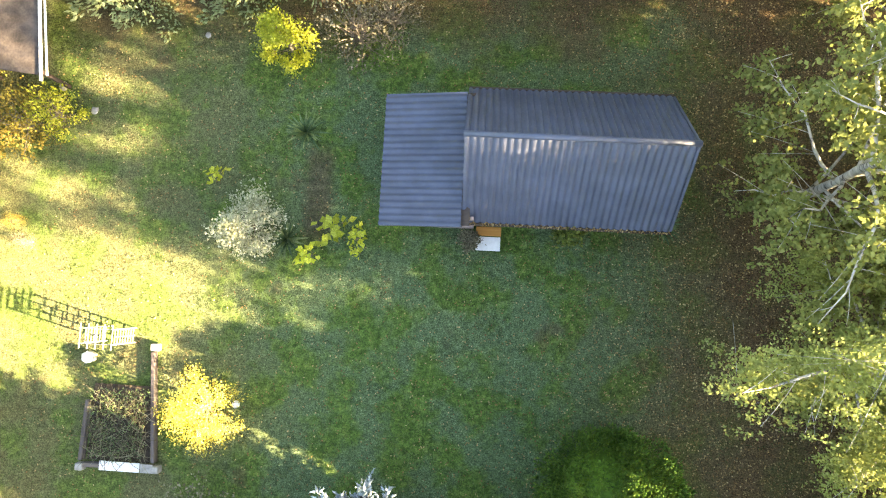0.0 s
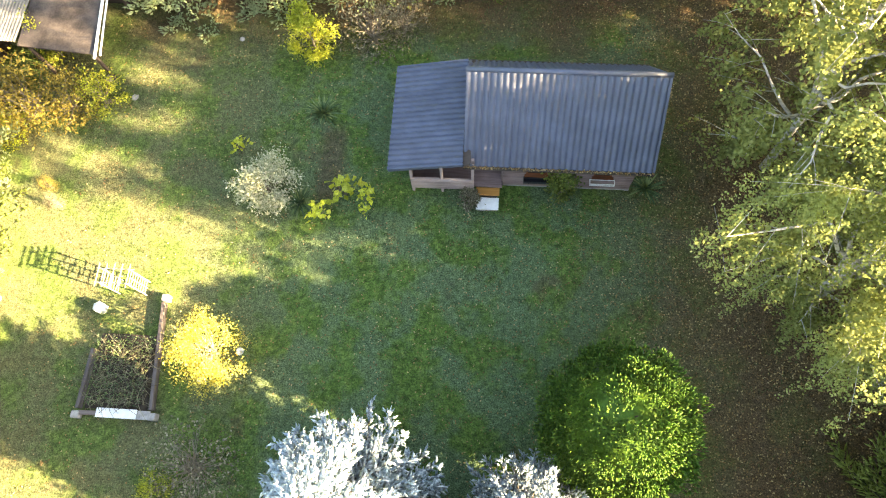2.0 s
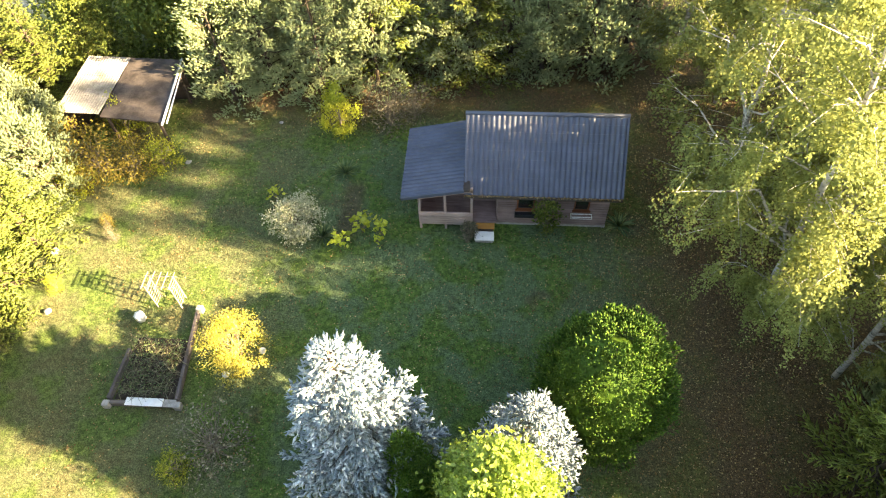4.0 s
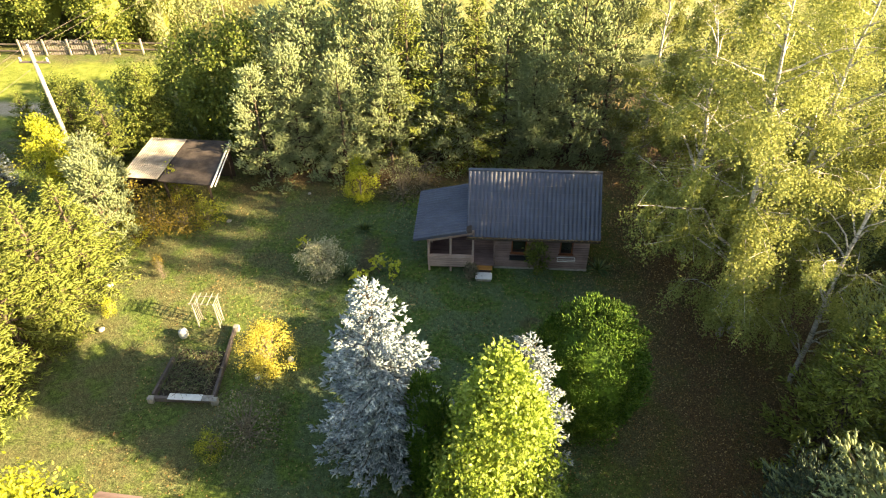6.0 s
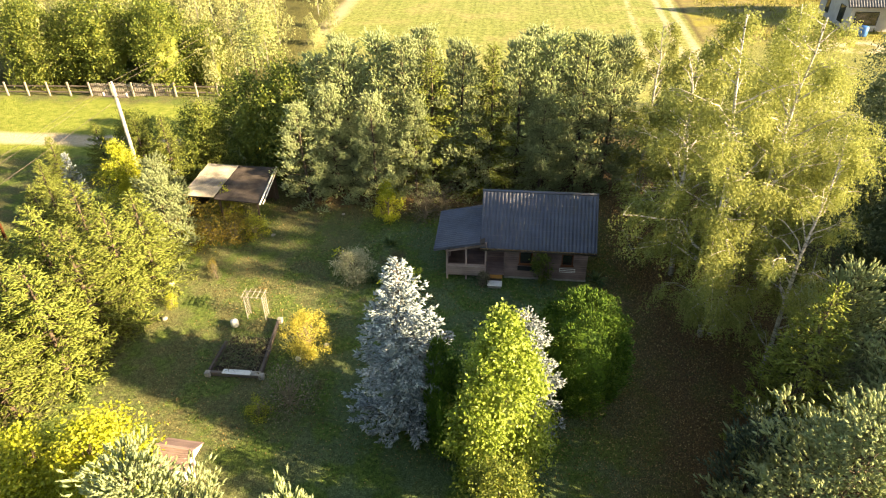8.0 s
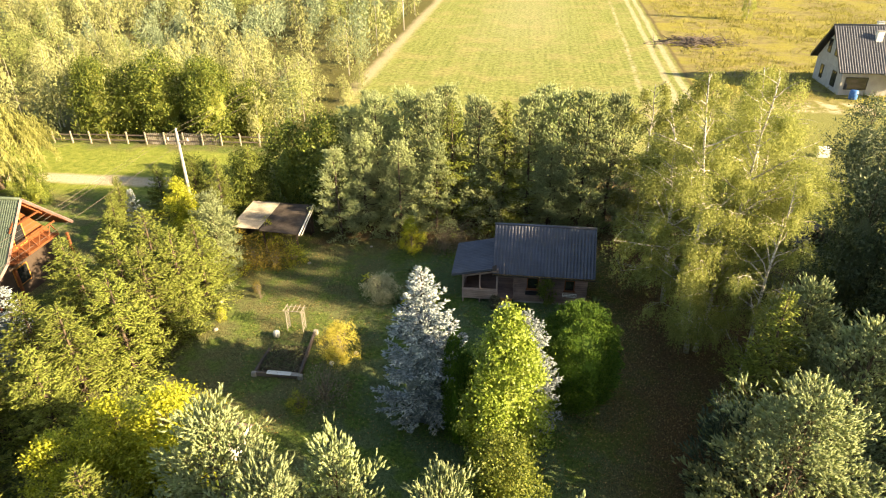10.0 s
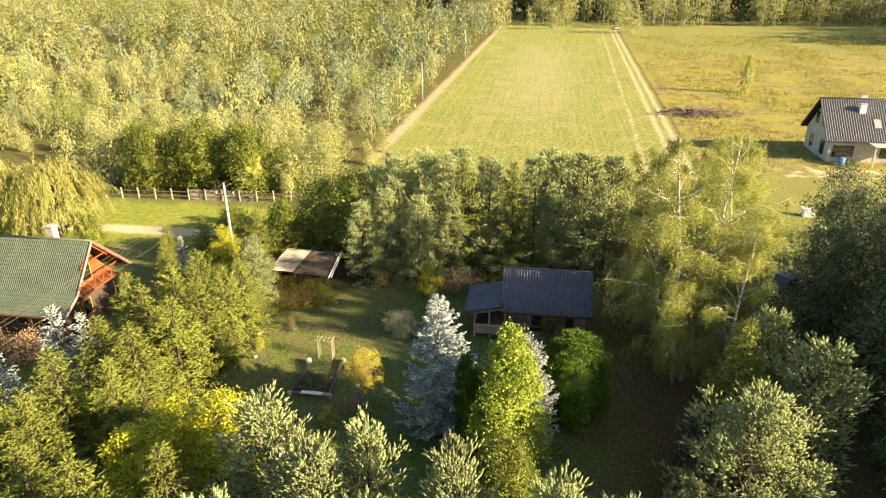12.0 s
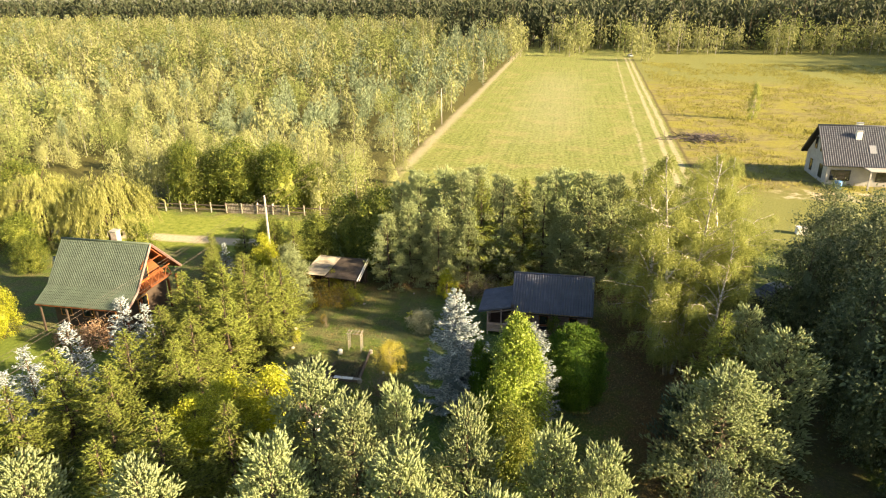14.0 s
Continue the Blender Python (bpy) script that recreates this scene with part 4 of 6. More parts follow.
# porch
porch = part("porch", Soup().box((-0.25, 4.5, 0.30), (2.2, 3.5, 0.08), 0.01).box((1.36, 3.45, 0.40), (1.0, 1.3, 0.08), 0.01), M_WALLWOOD, cabin, "open porch with board rail")
for px, py in ((-1.30, 2.76), (-0.25, 2.76), (0.82, 2.76), (-1.30, 4.5), (-1.30, 6.2), (0.78, 6.2)):
    hgt = 2.10 + 0.228 * (px + 1.3) - 0.06
    piece("post", porch, (0.1, 0.1, hgt - 0.02), (px, py, hgt / 2 + 0.01), M_PALEWOOD, 0.012)
for i in range(5):
    piece("rail_board", porch, (2.12, 0.03, 0.118), (-0.24, 2.70, 0.40 + 0.135 * i), M_PALEWOOD, 0.008)
    piece("rail_board", porch, (0.03, 3.4, 0.118), (-1.36, 4.48, 0.40 + 0.135 * i), M_WALLWOOD, 0.008)
piece("hand_rail", porch, (2.2, 0.1, 0.045), (-0.25, 2.72, 1.05), M_PALEWOOD, 0.01)
piece("hand_rail", porch, (0.1, 3.4, 0.045), (-1.33, 4.5, 1.05), M_PALEWOOD, 0.01)
piece("beam", porch, (2.3, 0.1, 0.12), (-0.25, 2.76, 2.12), M_PALEWOOD, 0.012, Matrix.Rotation(-0.223, 4, "Y"))
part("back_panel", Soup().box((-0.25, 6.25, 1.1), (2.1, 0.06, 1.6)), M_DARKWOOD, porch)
PZ1, PZ0, PX0 = 2.66, 2.10, -2.0
proof = part("porch_roof", slab(Soup(), [(0.74, 2.52, PZ1 - 0.03), (0.74, 6.5, PZ1 - 0.03), (PX0 + 0.03, 6.5, PZ0 - 0.03), (PX0 + 0.03, 2.52, PZ0 - 0.03)], 0.05), M_DARKWOOD, cabin)
tile_sheet("porch_slope", proof, (0.50, 2.48, PZ1), (0.50, 6.52, PZ1), (PX0 - 0.50, 0, PZ0 - PZ1), M_ROOF, pitch=0.2, label="blue-grey metal tile lean-to slope")
part("verge_trim", slab(Soup(), [(0.50, 2.46, PZ1 + 0.05), (0.50, 2.52, PZ1 + 0.05), (PX0, 2.52, PZ0 + 0.05), (PX0, 2.46, PZ0 + 0.05)], 0.15), M_ROOF, proof)
# step
step = thing("door_step", 1.37, 2.3, 0, "white slab step with an orange board in front of the porch", "step")
piece("white_slab", step, (0.80, 0.46, 0.06), (0, -0.06, 0.20), M_WHITE, 0.008, label="white slab")
piece("support_block", step, (0.72, 0.40, 0.17), (0, -0.06, 0.085), M_CONCRETE, 0.02)
piece("orange_board", step, (0.82, 0.30, 0.05), (0, 0.33, 0.38), M_ORANGEWOOD, 0.01, label="varnished orange board")
piece("support_block", step, (0.7, 0.22, 0.355), (0, 0.33, 0.178), M_DARKWOOD, 0.01)

# ---- open shed ----
shed = thing("shed", 0, 0, 0, "open shed with a patched felt roof and climbing shrubs", "shed")
SZ0, SZ1 = 1.95, 2.35
for sx, sy in ((-13.5, 7.0), (-16, 7.2), (-18.3, 7.6), (-13.7, 10.4), (-16, 10.5), (-18.1, 10.6)):
    zz = SZ0 + (SZ1 - SZ0) * (sy - 6.8) / 3.9 - 0.06
    piece("post", shed, (0.12, 0.12, zz), (sx, sy, zz / 2), M_DARKWOOD, 0.012)
# Added dark walls: the open shed's shaded interior is put into their colour.
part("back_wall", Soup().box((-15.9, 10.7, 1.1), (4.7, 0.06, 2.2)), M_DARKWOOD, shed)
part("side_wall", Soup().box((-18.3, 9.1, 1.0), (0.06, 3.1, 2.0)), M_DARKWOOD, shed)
part("felt_roof", slab(Soup(), [(-13.2, 6.75, SZ0), (-13.45, 10.75, SZ1), (-16.0, 10.85, SZ1), (-16.25, 7.05, SZ0)], 0.07), M_FELT, shed, "dark tar felt roof half")
srf = tile_sheet("sheet_roof", shed, (-18.15, 10.95, SZ1), (-15.98, 10.85, SZ1), (-0.35, -3.65, SZ0 - SZ1), M_SHEET, pitch=0.13, row=1.3, high=0.018, label="pale corrugated sheet roof half")
rod("gutter", shed, (-13.15, 6.55, SZ0 + 0.02), (-13.42, 10.8, SZ1 + 0.02), 0.055, M_WHITE, 7, "white gutter pipe")
rod("gutter", shed, (-13.02, 6.75, SZ0 - 0.05), (-13.27, 10.4, SZ1 - 0.05), 0.035, M_WHITE, 7)

# ---- arbour ----
arbour = thing("garden_arbour", -10.78, -1.45, 0, "white lattice garden arbour with slatted top", "arbour")
for ax in (-0.48, 0.48):
    side = part("lattice_side", Soup().box((ax, -0.24, 0.72), (0.04, 0.04, 1.44), 0.006).box((ax, 0.24, 0.72), (0.04, 0.04, 1.44), 0.006), M_ARBOUR, arbour)
    for k in range(8):
        piece("rung", side, (0.02, 0.44, 0.025), (ax, 0, 0.18 + k * 0.16), M_ARBOUR, 0.004)
    piece("rung", side, (0.018, 0.025, 1.25), (ax, 0, 0.7), M_ARBOUR, 0.004)
for ay in (-0.24, 0.24):
    piece("beam", arbour, (1.3, 0.022, 0.04), (0, ay, 1.46), M_ARBOUR, 0.006)
for k in range(5):
    piece("rafter", arbour, (0.022, 0.8, 0.035), (-0.52 + 0.26 * k, 0, 1.53), M_ARBOUR, 0.006)

# ---- raised bed ----
bed = thing("raised_bed", 0, 0, 0, "old timber raised bed full of dry stems", "garden bed")


def beam(parent, a, b, w, h, z, mat):
    a, b = Vector((*a, z)), Vector((*b, z))
    d = b - a
    return piece("beam", parent, (d.length, w, h), (a + b) / 2, mat, 0.018, Matrix.Rotation(math.atan2(d.y, d.x), 4, "Z"))


for lvl in range(2):
    beam(bed, (-9.55, -1.95), (-9.22, -5.55), 0.13, 0.125, 0.07 + 0.13 * lvl, M_OLDBEAM)
    beam(bed, (-11.62, -3.65), (-11.68, -5.62), 0.13, 0.125, 0.07 + 0.13 * lvl, M_OLDBEAM)
    beam(bed, (-11.62, -5.75), (-9.25, -5.72), 0.14, 0.125, 0.07 + 0.13 * lvl, M_OLDBEAM)
for bx, by in ((-11.68, -5.82), (-9.12, -5.76), (-9.5, -1.8)):
    piece("corner_block", bed, (0.26, 0.24, 0.3), (bx, by, 0.15), M_CONCRETE, 0.03, label="grey concrete block")
part("soil", Soup().add(*(lambda n: ([[(-11.5 + 2.1 * i / n), (-5.6 + 2.5 * j / n), 0.10 + 0.16 * math.sin(3.1 * i / n) * math.sin(3.1 * j / n) + 0.04 * math.sin(i * 2.3 + j * 1.7)] for j in range(n + 1) for i in range(n + 1)], [[j * (n + 1) + i, j * (n + 1) + i + 1, (j + 1) * (n + 1) + i + 1, (j + 1) * (n + 1) + i] for j in range(n) for i in range(n)]))(10)), M_SOIL, bed)
white_plank = thing("white_plank", -10.25, -5.72, 0.265, "white-painted board lying on the bed edge", "board")
piece("board", white_plank, (1.35, 0.3, 0.03), (-0.05, 0, 0.015), M_WHITE, 0.006)
piece("board_end", white_plank, (0.42, 0.28, 0.03), (0.86, -0.01, 0.015), M_CONCRETE, 0.006, label="chipped grey board end")
rngb = np.random.default_rng(8)
heap = Soup()
for i in range(420):
    q = np.array([rngb.uniform(-11.4, -9.5), rngb.uniform(-5.5, -3.4), 0.15 + rngb.uniform(0, 0.25)])
    d = rngb.normal(size=3) * np.array([1, 1, 0.45])
    d /= np.linalg.norm(d)
    L = rngb.uniform(0.25, 0.7)
    pts3 = np.array([q, q + d * L * 0.5 + [0, 0, 0.08], q + d * L])
    pts3[:, 2] = np.maximum(pts3[:, 2], 0.2)
    heap.tube(pts3, [0.012, 0.010, 0.005], 3, caps=False)
n3 = 1500
heap.leaves(np.stack([rngb.uniform(-11.4, -9.5, n3), rngb.uniform(-5.5, -3.2, n3), rngb.uniform(0.25, 0.55, n3)], 1), rngb.normal(size=(n3, 3)), 0.09, 0.03, rngb, 1)
heap_ob = part("brush_heap", heap, [M_DRYSTEM, M_YUCCA], None)
tagged(heap_ob, "tangle of cut dry stems heaped in the bed", "brush heap", kind="stuff")

# ---- small garden things ----
def revolve(name, parent, prof, mat, sides=16, label=""):
    s = Soup()
    s.tube([(0, 0, z) for r, z in prof], [r for r, z in prof], sides)
    return part(name, s, mat, parent, label, smooth=True)


barrel = thing("garden_lantern", -11.74, -2.25, 0, "squat white six-sided garden lantern on the grass", "lantern")
revolve("base", barrel, [(0.20, 0.0), (0.20, 0.26), (0.17, 0.30)], M_WHITE, 6)
revolve("cap", barrel, [(0.21, 0.30), (0.20, 0.33), (0.05, 0.42)], M_WHITE, 6)
for bx, by in ((-7.74, -4.5), (-6.62, -3.48)):
    ball = thing("garden_globe", bx, by, 0, "white globe garden lamp on a short stake", "garden lamp", "globe lamps by the golden bush")
    zs = np.linspace(-1, 1, 11)
    revolve("globe", ball, [(0.125 * math.sqrt(max(0.0, 1 - z * z)) + 0.002, 0.20 + 0.125 * z) for z in zs], M_WHITE, 14)
    rod("stake", ball, (0, 0, -0.05), (0, 0, 0.08), 0.02, M_DARK)


def stone(x, y, r, seed, label="pale rounded field stone in the grass"):
    rng = np.random.default_rng(seed)
    s = Soup()
    rings = []
    for z, rr in ((0, 0.8), (0.35, 1.0), (0.7, 0.8), (0.9, 0.35)):
        a = np.arange(9) * 2 * np.pi / 9
        k = r * rr * (1 + rng.normal(size=9) * 0.1)
        rings.append(np.stack([k * np.cos(a), k * np.sin(a), np.full(9, z * r * 0.8)], 1))
    v = np.concatenate(rings)
    q = [[i * 9 + j, i * 9 + (j + 1) % 9, (i + 1) * 9 + (j + 1) % 9, (i + 1) * 9 + j] for i in range(3) for j in range(9)]
    s.add(v, q)
    s.f.append(np.array([np.arange(27, 36)]))
    s.mi.append(np.zeros(1, int))
    ob = part("stone", s, M_STONE, None, smooth=True)
    ob.matrix_basis = pose(x, y, 0, 0, 0, seed * 40)
    return tagged(ob, label, "stone", "stones in the garden")


for i, (sx, sy, sr) in enumerate(((-8.72, 9.05, 0.11), (-15.6, -2.1, 0.16), (-13.7, 7.0, 0.18), (-12.5, 6.2, 0.14), (-16.6, 0.8, 0.2))):
    stone(sx, sy, sr, i + 1)

well = thing("garden_well", -10.45, -11.15, 0, "round white well with a weathered plank roof", "well", turn=-4)
revolve("ring", well, [(0.52, 0.0), (0.52, 0.75), (0.44, 0.76), (0.44, 0.55)], M_WHITE, 20)
for wx in (-0.58, 0.58):
    piece("post", well, (0.1, 0.1, 1.5), (wx, 0, 0.75), M_PALEWOOD, 0.012)
for sgn in (-1, 1):
    for k in range(5):
        piece("roof_plank", well, (1.55, 0.155, 0.025), (0, sgn * (0.09 + 0.135 * k), 1.62 - 0.085 * k), M_WALLWOOD, 0.006, Matrix.Rotation(sgn * -0.56, 4, "X"))
piece("ridge", well, (1.6, 0.12, 0.05), (0, 0, 1.67), M_WALLWOOD, 0.01)
for wx in (-0.72, 0.72):
    part("gable", Soup().add([[wx - 0.01, -0.62, 1.22], [wx - 0.01, 0.62, 1.22], [wx - 0.01, 0, 1.58], [wx + 0.01, -0.62, 1.22], [wx + 0.01, 0.62, 1.22], [wx + 0.01, 0, 1.58]], [[0, 2, 1], [3, 4, 5]]).add([[wx - 0.01, -0.62, 1.22], [wx - 0.01, 0.62, 1.22], [wx + 0.01, 0.62, 1.22], [wx + 0.01, -0.62, 1.22]], [[0, 1, 2, 3]]), M_WHITE, well)


# ---- houses round about ----
def window_unit(parent, at, w, h, axis, mat, label=""):
    """A framed window; axis: the wall's normal, 'x' or 'y'."""
    sx = (0.06, w, h) if axis == "x" else (w, 0.06, h)
    win = part("window", Soup().box(at, sx), M_GLASS, parent, label)
    a = np.array(at, float)
    o = np.array([0, 1, 0]) if axis == "x" else np.array([1, 0, 0])
    for s in (-1, 1):
        piece("frame_bar", win, tuple(np.where(o, 0.07, 0.1) * [1, 1, 0] + [0, 0, h]), a + o * s * (w / 2 - 0.02), mat, 0.01)
        piece("frame_bar", win, tuple(np.where(o, w, 0.1) * [1, 1, 0] + [0, 0, 0.07]), a + np.array([0, 0, s * (h / 2 - 0.02)]), mat, 0.01)
    return win


gh = thing("green_roofed_house", 0, 0, 0, "red-stained timber house with a bell-cast green metal roof", "house")
GX0, GX1 = -36.5, -28.4
# Body in dark board: the veranda's shade is put into its colour.
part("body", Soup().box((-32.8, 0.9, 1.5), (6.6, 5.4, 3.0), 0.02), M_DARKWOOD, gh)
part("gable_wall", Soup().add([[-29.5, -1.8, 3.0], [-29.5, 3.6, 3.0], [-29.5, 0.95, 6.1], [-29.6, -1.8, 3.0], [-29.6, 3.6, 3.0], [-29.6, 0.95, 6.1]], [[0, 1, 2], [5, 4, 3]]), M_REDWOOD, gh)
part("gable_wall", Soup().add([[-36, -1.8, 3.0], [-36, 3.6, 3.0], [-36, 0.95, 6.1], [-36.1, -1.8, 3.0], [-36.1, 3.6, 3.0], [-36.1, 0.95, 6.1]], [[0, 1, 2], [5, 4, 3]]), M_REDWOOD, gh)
groof = part("roof", slab(slab(slab(Soup(), [(GX0, 0.95, 6.44), (GX1, 0.95, 6.44), (GX1, -1.6, 3.35), (GX0, -1.6, 3.35)], 0.1), [(GX0, -1.6, 3.35), (GX1, -1.6, 3.35), (GX1, -3.2, 2.42), (GX0, -3.2, 2.42)], 0.1), [(GX0, 0.95, 6.44), (GX1, 0.95, 6.44), (GX1, 4.5, 3.2), (GX0, 4.5, 3.2)], 0.1), M_REDWOOD, gh)
tile_sheet("upper_slope", groof, (GX0, 0.95, 6.5), (GX1, 0.95, 6.5), (0, -2.55, -3.09), M_ROOF_GREEN, 0.155, 0.3, 0.018, "green metal tile slope")
tile_sheet("lower_slope", groof, (GX0, -1.6, 3.42), (GX1, -1.6, 3.42), (0, -1.6, -0.93), M_ROOF_GREEN, 0.155, 0.3, 0.018, "green metal tile slope")
tile_sheet("back_slope", groof, (GX0, 0.95, 6.5), (GX1, 0.95, 6.5), (0, 3.55, -3.24), M_ROOF_GREEN, 0.155, 0.3, 0.018, "green metal tile slope")
part("ridge_cap", Soup().tube([(GX0, 0.95, 6.52), (GX1, 0.95, 6.52)], [0.1, 0.1], 8), M_ROOF_GREEN, groof, smooth=True)
for c0, c1 in (((GX1 + 0.02, 0.95, 6.48), (GX1 + 0.02, -1.6, 3.38)), ((GX1 + 0.02, -1.6, 3.38), (GX1 + 0.02, -3.2, 2.45)), ((GX1 + 0.02, 0.95, 6.48), (GX1 + 0.02, 4.5, 3.22))):
    part("barge_board", Soup().tube([c0, c1], [0.10, 0.10], 4), M_WALLWOOD, groof)
balcony = part("balcony", Soup().box((-28.95, 0.95, 3.05), (1.1, 4.2, 0.14), 0.02), M_REDWOOD, gh)
for k in range(9):
    piece("baluster", balcony, (0.06, 0.06, 0.85), (-28.48, -1.0 + 0.48 * k, 3.52), M_REDWOOD, 0.01, Matrix.Rotation(0.5 * (-1) ** k, 4, "X"))
piece("hand_rail", balcony, (0.09, 4.2, 0.09), (-28.48, 0.95, 3.98), M_REDWOOD, 0.012)
for yy in (-2.9, 4.1, -0.9, 2.9):
    piece("post", gh, (0.16, 0.16, 2.55), (-28.75, yy, 1.28), M_REDWOOD, 0.02)
for k in (-1, 1):
    piece("brace", gh, (0.09, 1.9, 0.09), (-28.6, 0.95 + k * 0.75, 5.5), M_REDWOOD, 0.01, Matrix.Rotation(-0.75 * k, 4, "X"))
piece("collar_beam", gh, (0.1, 2.6, 0.1), (-28.6, 0.95, 5.1), M_REDWOOD, 0.01)
window_unit(gh, (-29.47, 0.95, 4.1), 1.0, 1.7, "x", M_ORANGEWOOD, "balcony door with glass panes")
window_unit(gh, (-29.47, 0.2, 1.5), 1.2, 1.2, "x", M_ORANGEWOOD)
for wx in (-35, -33, -31):
    window_unit(gh, (wx, -1.82, 1.5), 1.0, 1.1, "y", M_ORANGEWOOD)
# Posts darkened by colour as well, for the shade under the eaves.
for wx in (-36.2, -33.9, -31.2, -28.8):
    piece("veranda_post", gh, (0.14, 0.14, 2.32), (wx, -3.0, 1.16), M_DARKWOOD, 0.02)
chim = part("chimney", Soup().box((-32.0, 1.7, 6.35), (0.55, 0.55, 1.6), 0.02), M_BRICK, gh, "pale rendered chimney")
piece("chimney_cap", chim, (0.68, 0.68, 0.1), (-32.0, 1.7, 7.18), M_CONCRETE, 0.02)

fh = thing("grey_house", 0, 0, 0, "unfinished grey rendered house with an anthracite tile roof", "house")
part("body", Soup().box((46.4, 58.7, 1.45), (12.6, 8.6, 3.1), 0.03), M_RENDER, fh)
part("gable_wall", Soup().add([[40.1, 54.4, 3.0], [40.1, 63.0, 3.0], [40.1, 58.7, 7.2], [40.3, 54.4, 3.0], [40.3, 63.0, 3.0], [40.3, 58.7, 7.2]], [[2, 1, 0], [3, 4, 5]]), M_RENDER, fh)
froof = part("roof", slab(slab(Soup(), [(39.4, 58.7, 7.55), (53.5, 58.7, 7.55), (53.5, 53.7, 2.9), (39.4, 53.7, 2.9)], 0.16), [(39.4, 58.7, 7.55), (53.5, 58.7, 7.55), (53.5, 63.7, 2.9), (39.4, 63.7, 2.9)], 0.16), M_DARK, fh)
tile_sheet("front_slope", froof, (39.35, 58.7, 7.62), (53.5, 58.7, 7.62), (0, -5.1, -4.74), M_ROOF_GREY, 0.3, 0.36, 0.045, "anthracite tile slope")
tile_sheet("back_slope", froof, (39.35, 58.7, 7.62), (53.5, 58.7, 7.62), (0, 5.1, -4.74), M_ROOF_GREY, 0.3, 0.36, 0.045, "anthracite tile slope")
part("ridge_cap", Soup().tube([(39.3, 58.7, 7.66), (53.5, 58.7, 7.66)], [0.12, 0.12], 8), M_ROOF_GREY, froof, smooth=True)
for cx, cy, cz in ((44.3, 57.2, 6.55), (45.0, 59.3, 7.3)):
    chim = part("chimney", Soup().box((cx, cy, cz), (0.75, 0.55, 1.3), 0.03), M_WHITE, fh, "white chimney stack")
    piece("chimney_cap", chim, (0.88, 0.68, 0.08), (cx, cy, cz + 0.69), M_STEEL, 0.02)
sky_l = part("skylight", slab(Soup(), [(45.5, 56.2, 5.42), (46.3, 56.2, 5.42), (46.3, 55.2, 4.49), (45.5, 55.2, 4.49)], 0.1), M_STEEL, fh)
for wy, wz, ww, wh in ((56.6, 1.5, 1.3, 1.9), (57.6, 4.9, 0.9, 1.7), (59.9, 4.9, 0.9, 1.7), (60.6, 1.5, 0.9, 1.7)):
    window_unit(fh, (40.08, wy, wz), ww, wh, "x", M_DARK)
for wx, ww in ((41.9, 2.6), (47.2, 1.4), (51.0, 2.0)):
    window_unit(fh, (wx, 54.38, 1.45), ww, 1.5, "y", M_DARK)
part("canopy", Soup().box((47.5, 53.0, 2.75), (6.0, 2.6, 0.16), 0.03).box((44.7, 51.9, 1.35), (0.2, 0.2, 2.7), 0.02).box((50.3, 51.9, 1.35), (0.2, 0.2, 2.7), 0.02), M_RENDER, fh, "grey porch canopy on posts")
drum = thing("water_tank", 41.2, 52.6, 0, "blue plastic water tank beside the grey house", "tank")
revolve("body", drum, [(0.45, 0), (0.5, 0.1), (0.5, 1.0), (0.35, 1.12)], M_BLUEPLASTIC, 14)

whitebox = thing("white_crate", 30.4, 31.9, 0, "white box standing in the meadow edge", "box")
piece("body", whitebox, (1.1, 0.8, 0.8), (0, 0, 0.4), M_WHITE, 0.03)
piece("lid", whitebox, (1.2, 0.9, 0.06), (0, 0, 0.83), M_WHITE, 0.02)


# ---- power line ----
def pole_at(x, y, h, label):
    po = thing("power_pole", x, y, 0, label, "power pole", "power line poles")
    part("mast", Soup().tube([(0, 0, -0.3), (0, 0, h)], [0.15, 0.10], 8), M_CONCRETE, po, smooth=True)
    arm = piece("crossarm", po, (1.7, 0.1, 0.1), (0, 0, h - 0.75), M_OLDBEAM, 0.012)
    for k in (-0.75, 0.0, 0.75):
        rod("insulator", po, (k, 0, h - 0.7 if k else h), (k, 0, h - 0.5 if k else h + 0.22), 0.05, M_WHITE, 8)
    return po


LINE = [(-25.5, -46.0, 8.4), (-22.8, 10.25, 7.9), (-22.0, 92.0, 7.2), (-22.0, 160.0, 7.5)]
for px, py, ph in LINE:
    pole_at(px, py, ph, "grey concrete power pole with a crossarm")
for (ax, ay, ah), (bx, by, bh) in zip(LINE[:-1], LINE[1:]):
    for k in (-0.75, 0.0, 0.75):
        t = np.linspace(0, 1, 15)
        za, zb = (ah - 0.5, bh - 0.5) if k else (ah + 0.2, bh + 0.2)
        sag = 0.013 * math.hypot(bx - ax, by - ay)
        w = np.stack([ax + k + (bx - ax) * t, ay + (by - ay) * t, za + (zb - za) * t - 4 * sag * t * (1 - t)], 1)
        cable = part("power_cable", Soup().tube(w, np.full(15, 0.009), 4), M_OLDBEAM, None)
        tagged(cable, "thin overhead power cable between the poles", "cable", "overhead cables")

# ---- fence along the wood ----
fence = thing("fence", 0, 0, 0, "grey board fence along the wood edge", "fence")
fx = -47.0
k = 0
